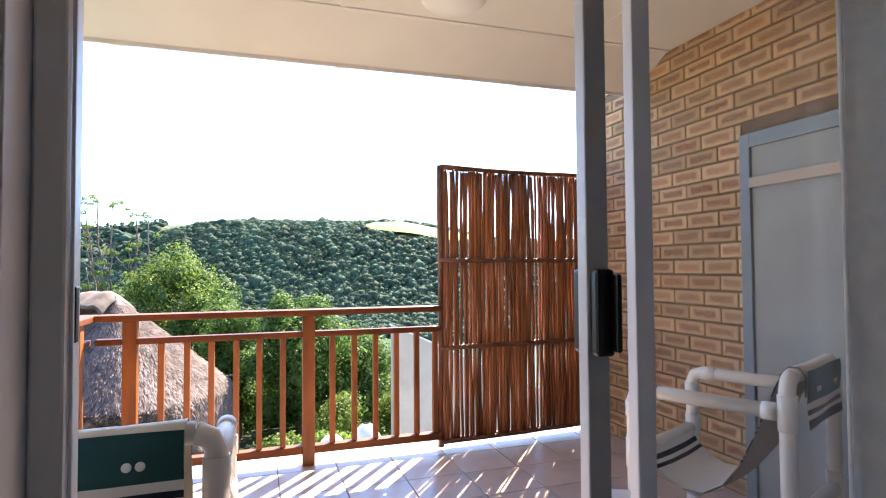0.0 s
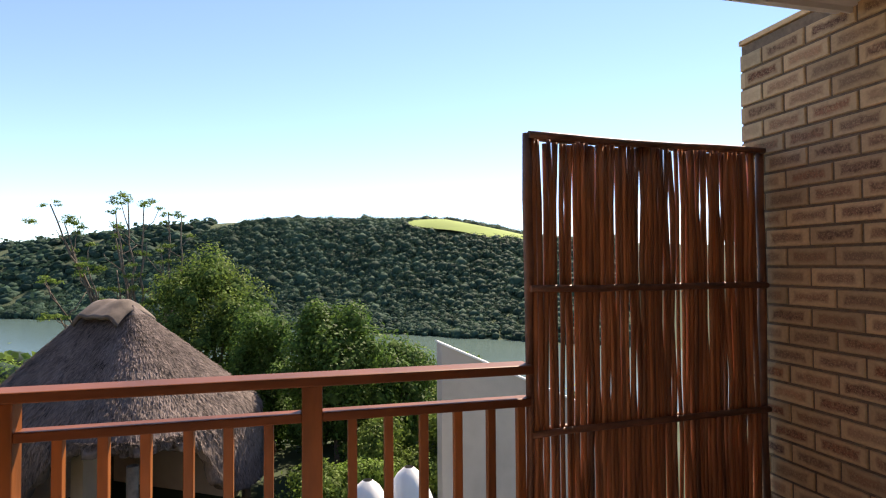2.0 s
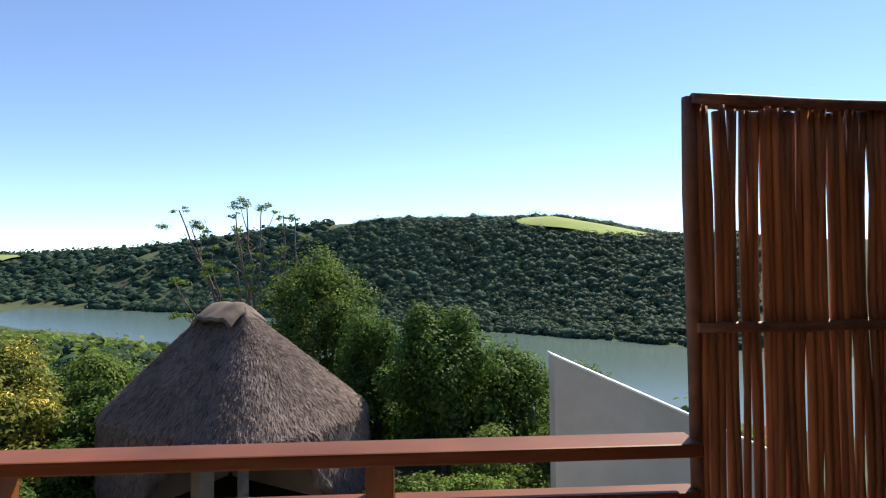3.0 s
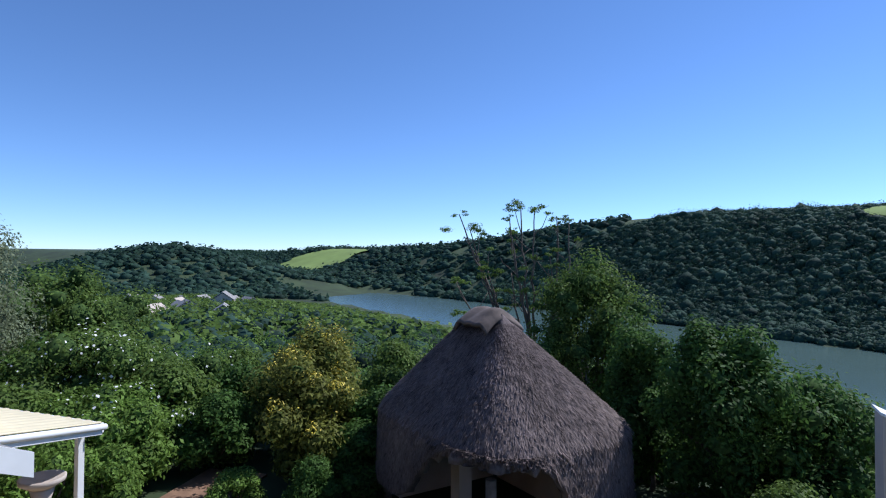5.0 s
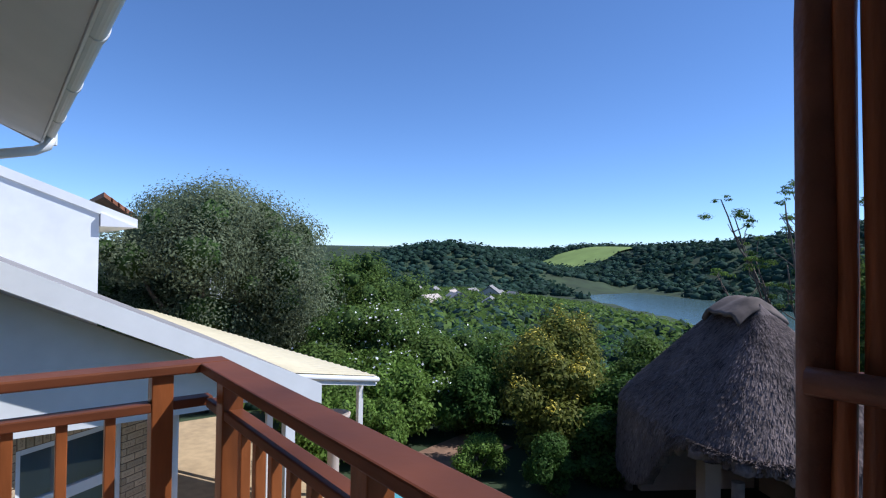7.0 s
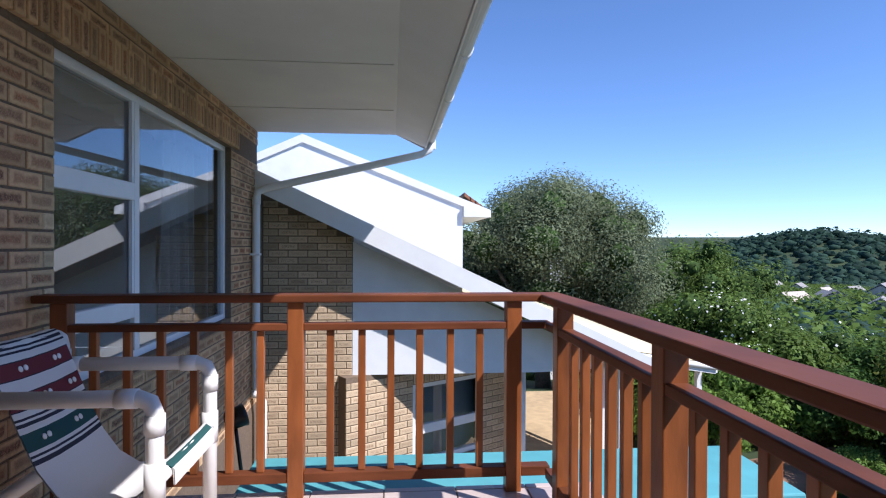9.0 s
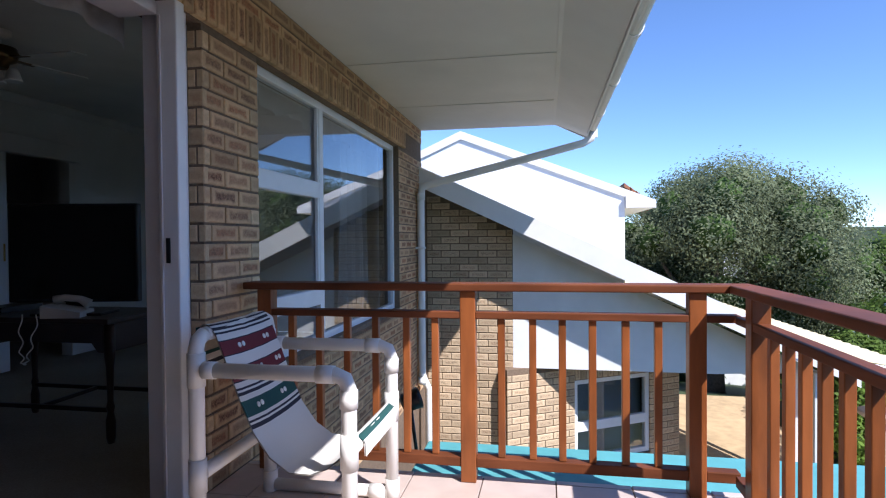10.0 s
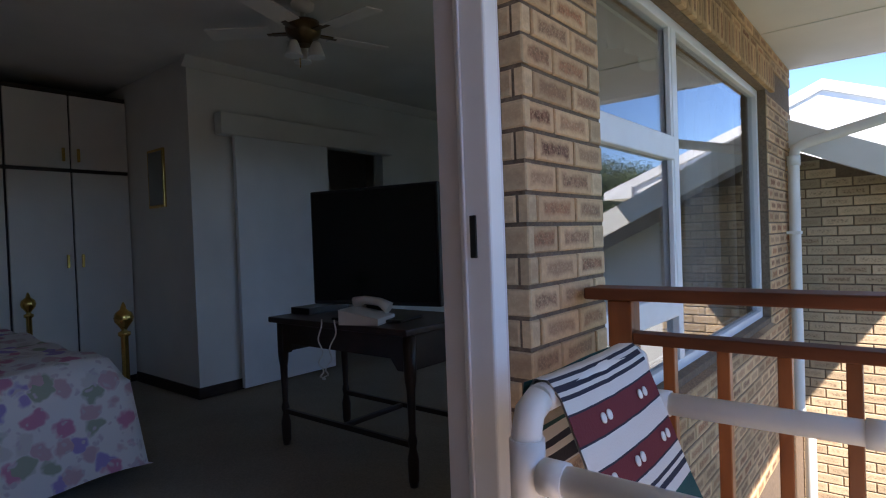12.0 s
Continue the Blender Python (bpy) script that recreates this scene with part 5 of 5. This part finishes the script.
# ---- plants ----
def leaf_mesh(name, n, blobs, size, material, seed, aspect=0.5, shell=0.35, flat=0.9):
    """Leaves over a set of clumps; blobs are (centre, radii)."""
    g = np.random.default_rng(seed)
    C = np.array([b[0] for b in blobs], float)
    Rb = np.array([b[1] for b in blobs], float)
    w = Rb.mean(1) ** 2
    k = g.choice(len(blobs), n, p=w / w.sum())
    d = g.standard_normal((n, 3))
    d /= np.linalg.norm(d, axis=1)[:, None]
    rad = 1 - shell * g.random(n) ** 1.4 + 0.13 * g.standard_normal(n)
    P = C[k] + d * Rb[k] * rad[:, None]
    nrm = d * flat + g.standard_normal((n, 3)) * 0.42 + np.array([0, 0, 0.35])
    nrm /= np.linalg.norm(nrm, axis=1)[:, None]
    a = np.cross(nrm, g.standard_normal((n, 3)))
    a /= np.linalg.norm(a, axis=1)[:, None]
    b = np.cross(nrm, a)
    L = size * g.uniform(0.6, 1.35, n)[:, None]
    V = np.stack([P - a * L * 0.5, P + b * L * aspect * 0.5 + nrm * L * 0.08, P + a * L * 0.5, P - b * L * aspect * 0.5 + nrm * L * 0.08], 1)
    me = bpy.data.meshes.new(name)
    me.vertices.add(n * 4)
    me.vertices.foreach_set("co", V.reshape(-1))
    me.loops.add(n * 4)
    me.loops.foreach_set("vertex_index", np.arange(n * 4, dtype=np.int32))
    me.polygons.add(n)
    me.polygons.foreach_set("loop_start", np.arange(0, n * 4, 4, dtype=np.int32))
    me.update(calc_edges=True)
    me.validate()
    me.materials.append(material)
    return me


def blob_set(g, n, rx, rz, z0, small=0.42):
    out = []
    for i in range(n):
        a, q = g.uniform(0, 2 * math.pi), math.sqrt(g.random())
        z = g.uniform(-0.75, 1.0)
        lim = math.sqrt(max(0.05, 1 - z * z * 0.9))
        s = small * g.uniform(0.6, 1.3)
        q *= g.uniform(0.8, 1.25)
        z *= g.uniform(0.85, 1.15)
        out.append(((rx * 0.8 * q * lim * math.cos(a), rx * 0.8 * q * lim * math.sin(a), z0 + rz * 0.8 * z), (rx * s, rx * s, rz * s * 0.9)))
    return out


def limbs(bm, base, tips, r0):
    """A tapered trunk that forks into limbs."""
    base = Vector(base)
    fork = base + Vector((0.05, 0.03, (min(t[2] for t in tips) - base.z) * 0.55))
    add_tube(bm, [base, (base + fork) / 2 + Vector((0.04, -0.03, 0)), fork], [r0, r0 * 0.85, r0 * 0.7], 8)
    for tp in tips:
        tp = Vector(tp)
        m1 = fork.lerp(tp, 0.4) + Vector((random.uniform(-0.1, 0.1), random.uniform(-0.1, 0.1), 0.1))
        m2 = fork.lerp(tp, 0.75) + Vector((random.uniform(-0.1, 0.1), random.uniform(-0.1, 0.1), 0.05))
        add_tube(bm, [fork - Vector((0, 0, 0.05)), m1, m2, tp], [r0 * 0.55, r0 * 0.35, r0 * 0.2, r0 * 0.08], 6)


def tree(name, label, category, at, rx, height, material, leaves, leaf, seed, blobs=26, crown_from=0.25, small=0.42, r0=None, group=""):
    """A tree or shrub standing at a place on the ground: trunk with limbs, leafy crown."""
    g = np.random.default_rng(seed)
    t = tagged(empty(name, Matrix.Translation(at)), label, category, group)
    zc, rz = height * (1 + crown_from) / 2, height * (1 - crown_from) / 2
    bs = blob_set(g, blobs, rx, rz, zc, small)
    cr = new("crown", leaf_mesh("crown", leaves, bs, leaf, material, seed))
    cr.parent = t
    core = clumps("inner_foliage", np.array([b[0] for b in bs]), np.array([b[1][0] for b in bs]) * 0.52, ICO1, M_CORE, 0.85, 0.15)
    core.parent = t
    bm = bmesh.new()
    tips = [bs[i][0] for i in range(0, min(len(bs), 9))]
    tips = [(a, b, max(c, height * 0.3)) for a, b, c in tips]
    limbs(bm, (0, 0, -0.2), tips, r0 or rx * 0.07)
    part("trunk", bm, M_BARK, t)
    return t, bs


def gz(x, y):
    return float(land(x, y))


def at(x, y):
    return (x, y, gz(x, y))


tree("tree", "large rounded tree with dense silvery-green leaves", "tree", at(-16.1, 6.5), 3.95, 7.3, M_LEAF_GREY, 175000, 0.09, 1, 75, 0.05, 0.27)
tree("tree", "airy green tree with thin spreading branches", "tree", at(-17.5, 12.6), 2.9, 6.0, M_LEAF_MID, 15000, 0.12, 2, 40, 0.15, 0.3)
tree("tree", "bushy dark green tree behind the house", "tree", at(-17.0, 10.5), 2.6, 4.6, M_LEAF_GREY, 14000, 0.13, 9, 30, 0.1, 0.34)
tree("tree", "tall green tree with loose upright foliage behind the thatched hut", "tree", at(-1.7, 16.2), 1.95, 5.25, M_LEAF_MID, 26000, 0.085, 3, 80, 0.1, 0.22)
tree("tree", "dense dark green leafy tree in the garden", "tree", at(1.45, 11.9), 1.2, 3.4, M_LEAF_DK, 24000, 0.09, 4, 60, 0.05, 0.26)
tree("tree", "dense dark green leafy tree in the garden", "tree", at(0.15, 13.4), 0.9, 3.4, M_LEAF_DK, 14000, 0.09, 5, 26, 0.05, 0.36)
tree("tree", "dense dark green leafy tree in the garden", "tree", at(2.7, 12.3), 1.2, 2.5, M_LEAF_DK, 12000, 0.09, 6, 26, 0.05, 0.38)

# thin feathery tree: arching bare stems with flat leaf tufts at their ends
ft = tagged(empty("feathery_tree", Matrix.Translation(at(-3.3, 17.4))), "slender bare-limbed tree with feathery leaf tufts", "tree")
g = np.random.default_rng(11)
bm = bmesh.new()
tufts = []


def arc(p, q, bow, r0, r1, k=7):
    """A stem from p to q that leans out along bow."""
    p, q, bow = Vector(p), Vector(q), Vector(bow)
    pts = []
    for i in range(k + 1):
        t = i / k
        w = Vector(g.normal(0, 0.02, 3)) * min(t, 1 - t) * 4
        pts.append(p.lerp(q, t) + bow * math.sin(math.pi * t) + w)
    add_tube(bm, pts, [r0 + (r1 - r0) * i / k for i in range(k + 1)], 6)
    return pts


VIEW = Vector((0.94, 0.35, 0.0))
for u, z, size, low in ((-2.06, 6.55, 0.2, 0), (-1.84, 6.1, 0.42, 0), (-0.5, 6.85, 0.34, 1), (-0.12, 6.8, 0.36, 1), (-0.64, 6.4, 0.18, 1), (0.42, 6.55, 0.22, 2), (0.76, 6.45, 0.24, 2), (-0.96, 6.15, 0.15, 1), (-1.3, 5.0, 0.3, 0), (-0.7, 4.9, 0.34, 1), (0.3, 5.4, 0.2, 2), (-2.3, 4.6, 0.22, 0), (-1.9, 3.7, 0.3, 0)):
    root = Vector((0, 0, -0.2)) + VIEW * (0.15 * low - 0.1)
    fork = root + VIEW * (u * 0.35) + Vector((0, 0, z * 0.5)) + Vector(g.normal(0, 0.08, 3))
    tip = VIEW * u + Vector((0, g.uniform(-0.5, 0.5), z))
    arc(root, fork, VIEW * (0.12 * (low - 1)), 0.06, 0.04)
    pts = arc(fork, tip, VIEW * 0.1 * (1 if u > 0 else -0.6), 0.04, 0.015, 8)
    for k in (2, 4, 5, 6):
        side = pts[k] + VIEW * g.uniform(-0.6, 0.5) + Vector((0, g.uniform(-0.3, 0.3), g.uniform(0.2, 0.75)))
        arc(pts[k], side, (0, 0, -0.05), 0.018, 0.008, 4)
        if g.random() < 0.7:
            tufts.append((tuple(side), (0.16, 0.16, 0.06)))
    for k in range(4):
        off = Vector(g.normal(0, 1, 3)) * size * 0.8
        tufts.append(((tip.x + off.x, tip.y + off.y, tip.z + off.z * 0.35), (size * 0.5, size * 0.5, size * 0.2)))
part("trunk", bm, M_BARK, ft)
cr = new("crown", leaf_mesh("crown", 6000, tufts, 0.08, M_LEAF_MID, 12, 0.3, 0.9))
cr.parent = ft

# yellow-flowered shrub
t, bs = tree("flowering_shrub", "green shrub covered with yellow flower heads", "shrub", at(-7.0, 12.2), 1.5, 2.85, M_LEAF_OLIVE, 22000, 0.1, 21, 40, 0.0, 0.32)
g = np.random.default_rng(22)
heads = [b for b in bs if b[0][2] > 1.2] 
fb = [((b[0][0] + g.uniform(-0.1, 0.1), b[0][1] + g.uniform(-0.3, 0.1), b[0][2] + b[1][2] * 0.8), (0.2, 0.2, 0.2)) for b in heads]
fl = new("blossom", leaf_mesh("blossom", 2300, fb, 0.075, M_YELLOW, 23, 0.3, 0.6))
fl.parent = t
t, bs = tree("flowering_shrub", "green shrub covered with yellow flower heads", "shrub", at(-5.9, 10.6), 1.15, 2.5, M_LEAF_OLIVE, 12000, 0.1, 24, 26, 0.0, 0.32)
fb = [((b[0][0], b[0][1] - 0.1, b[0][2] + b[1][2] * 0.8), (0.18, 0.18, 0.18)) for b in bs if b[0][2] > 1.1]
fl = new("blossom", leaf_mesh("blossom", 1300, fb, 0.075, M_YELLOW, 25, 0.3, 0.6))
fl.parent = t

# white-flowered shrubs
for sx, sy, rx, hh, sd in ((-11.3, 9.6, 2.0, 2.8, 31), (-13.2, 12.6, 2.2, 3.0, 32), (-9.6, 9.0, 1.3, 1.9, 33)):
    t, bs = tree("flowering_shrub", "rambling green shrub dotted with small white flowers", "shrub", at(sx, sy), rx, hh, M_LEAF_BR if sd == 33 else M_LEAF_MID, 16000, 0.1, sd, 34, 0.0, 0.34)
    fb = [(b[0], (b[1][0] * 1.05, b[1][1] * 1.05, b[1][2] * 1.05)) for b in bs]
    fl = new("blossom", leaf_mesh("blossom", 800, fb, 0.065, M_WFLOWER, sd + 50, 0.9, 0.05))
    fl.parent = t

# plain shrubs, a few shapes repeated
kinds = []
for i, (m_, lf, nl) in enumerate(((M_LEAF_DK, 0.1, 9000), (M_LEAF_MID, 0.1, 9000), (M_LEAF_BR, 0.1, 8000), (M_LEAF_DK, 0.12, 8000))):
    t, bs = tree("shrub", "leafy green garden shrub", "shrub", (0, 0, 0), 1.0, 1.7, m_, nl, lf, 60 + i, 22, 0.0, 0.38, 0.06, "garden shrubs")
    kinds.append(t)
SPOTS = [(-8.3, 10.4, 1.1, 0), (-9.3, 11.8, 1.2, 0), (-8.9, 14.2, 1.5, 1), (-10.6, 14.6, 1.5, 0), (-6.6, 14.6, 1.4, 1), (-5.2, 12.6, 1.0, 0), (-5.6, 15.6, 1.6, 1),
         (-8.0, 17.0, 1.9, 1), (-11.5, 17.5, 2.0, 0), (-14.0, 17.0, 2.0, 1), (0.9, 9.4, 0.75, 1), (1.9, 9.7, 0.7, 2), (2.3, 10.4, 0.8, 1), (-0.2, 15.0, 1.4, 3), (1.9, 14.2, 1.3, 1), (3.3, 13.6, 1.3, 1),
         (4.6, 12.6, 1.2, 0), (0.9, 8.2, 0.55, 2), (3.4, 10.6, 0.9, 1), (-3.6, 16.0, 1.5, 0), (-2.5, 18.5, 1.7, 1), (0.7, 17.5, 1.7, 1), (3.0, 17.5, 1.8, 0), (5.5, 17.0, 1.8, 1), (-8.0, 7.6, 0.8, 2),
         (-9.2, 7.4, 1.0, 1), (-10.8, 7.6, 1.2, 1), (-12.5, 9.0, 1.5, 0), (-6.2, 8.9, 0.55, 2), (-4.9, 9.5, 0.6, 0), (-13.8, 14.0, 1.8, 1), (-8.9, 8.6, 1.15, 2), (-8.2, 6.9, 0.9, 2), (-9.8, 10.2, 1.4, 1), (-5.0, 11.4, 1.0, 0), (-4.6, 10.6, 0.9, 0), (-9.9, 8.4, 1.2, 2), (-7.9, 12.6, 1.2, 0), (-16.5, 17.5, 2.1, 1), (-19, 13, 2.2, 0)]
used = set()
for i, (sx, sy, sc, kd) in enumerate(SPOTS):
    sc *= 0.72 if math.hypot(sx, sy) > 15.5 else 0.9
    m = Matrix.Translation(at(sx, sy)) @ Matrix.Rotation(i * 1.7, 4, "Z") @ Matrix.Diagonal((sc, sc, sc * (0.9 + 0.25 * ((i * 7) % 5) / 4), 1))
    if kd not in used:
        used.add(kd)
        kinds[kd].matrix_basis = m
    else:
        copy_thing(kinds[kd], m @ Matrix.Diagonal((*[1 / s for s in kinds[kd].scale], 1)))

# leafy cover on the slope below the garden
g = np.random.default_rng(77)
nb_ = 900
rr = np.sqrt(g.uniform(16 ** 2, 75 ** 2, nb_))
aa = np.radians(g.uniform(-32, 85, nb_))
bx_, by_ = -np.sin(aa) * rr, np.cos(aa) * rr
sz = g.uniform(0.7, 1.6, nb_) * (0.7 + rr / 75)
bz_ = land(bx_, by_) + sz * 0.55
bl = [((a, b, c), (s, s, s * 0.75)) for a, b, c, s in zip(bx_, by_, bz_, sz)]
for i, (m_, sl_) in enumerate(((M_LEAF_DK, slice(0, 300)), (M_LEAF_MID, slice(300, 680)), (M_LEAF_BR, slice(680, 900)))):
    n_ = (52000, 62000, 34000)[i]
    ob = new("hillside_bushes", leaf_mesh("hillside_bushes", n_, bl[sl_], 0.34, m_, 80 + i, 0.6, 0.3))
    tagged(ob, "mixed green bushes covering the slope below the house", "bushes", kind="stuff")
# dark cores so that the bushes are not see-through; inner shade is in their colour
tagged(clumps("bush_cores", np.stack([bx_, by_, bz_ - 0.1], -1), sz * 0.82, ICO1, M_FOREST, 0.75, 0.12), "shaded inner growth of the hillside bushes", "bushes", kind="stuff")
structure(link("garden_path", prism([(-7.7, 7.9), (-6.4, 8.2), (-7.0, 10.6), (-8.3, 10.3)], "z", -2.93, -2.86), M_SOIL), "bare earth garden path", "path")


# leaf masses over the far canopies
for nm, (cx, cy, cs), n_, lf, m_, lab in (("far_canopy", FAR, 400000, 1.25, M_HAZECANOPY, "dark green leaf masses of the far hillside forest"), ("distant_canopy", DISTANT, 110000, 6.0, M_HAZECANOPY, "hazy green leaf masses of distant woods"), ("valley_canopy", VALLEY, 250000, 1.1, M_LEAF_MID, "mixed green leaf masses of the valley trees")):
    up = 1.2 if nm == "far_canopy" else 1.0
    bl = np.stack([np.stack([cx, cy, land(cx, cy) + up], -1), np.stack([cs, cs, cs * 0.8], -1)], 1)
    tagged(new(nm, leaf_mesh(nm, n_, bl, lf, m_, 90, 0.7, 0.12)), lab, "trees", kind="stuff")


# ---- houses in the valley ----
def valley_house(x, y, turn, w, d, h, roofm):
    z = gz(x, y) - 1.6
    hs = tagged(empty("valley_house", pose(x, y, z, 0, 0, turn)), "pale distant house with a pitched roof among trees", "house", group="houses in the valley")
    part("wall", prism([(-w / 2, -1.0), (w / 2, -1.0), (w / 2, h), (0, h + w * 0.32), (-w / 2, h)], "y", -d / 2, d / 2), M_BEIGE, hs)
    for sx in (-1, 1):
        part("roof", prism([(0, h + w * 0.36), (sx * (w / 2 + 0.5), h - 0.25), (sx * (w / 2 + 0.5), h + 0.0), (0, h + w * 0.36 + 0.3)], "y", -d / 2 - 0.4, d / 2 + 0.4), roofm, hs)
    for k in range(3):
        xx = -w / 2 + w * (k + 0.5) / 3
        part("window", box(xx - 0.6, xx + 0.6, -d / 2 - 0.06, -d / 2 + 0.05, h * 0.35, h * 0.8), M_STEEL, hs)
    return hs


for x, y, tn, w, d, h, rm in ((-186, 176, 40, 8, 10, 6, M_CONC), (-172, 146, 60, 6, 8, 4, M_CONC), (-226, 186, 30, 6, 9, 4, M_BEIGE), (-236, 152, 50, 6, 10, 4, M_CONC), (-128, 122, 45, 6, 9, 3.4, M_CONC), (-146, 112, 20, 7, 9, 3.2, M_BEIGE), (-260, 200, 40, 7, 10, 5, M_CONC), (-262, 162, 55, 7, 10, 4, M_CONC), (-252, 222, 25, 8, 11, 4, M_CONC), (-285, 236, 60, 7, 9, 4, M_BEIGE), (-240, 232, 15, 6, 8, 4, M_CONC), (-300, 215, 35, 9, 11, 5, M_CONC), (-196, 200, 70, 6, 9, 4, M_CONC), (-158, 132, 65, 7, 9, 3.6, M_CONC)):
    valley_house(x, y, tn, w, d, h, rm)
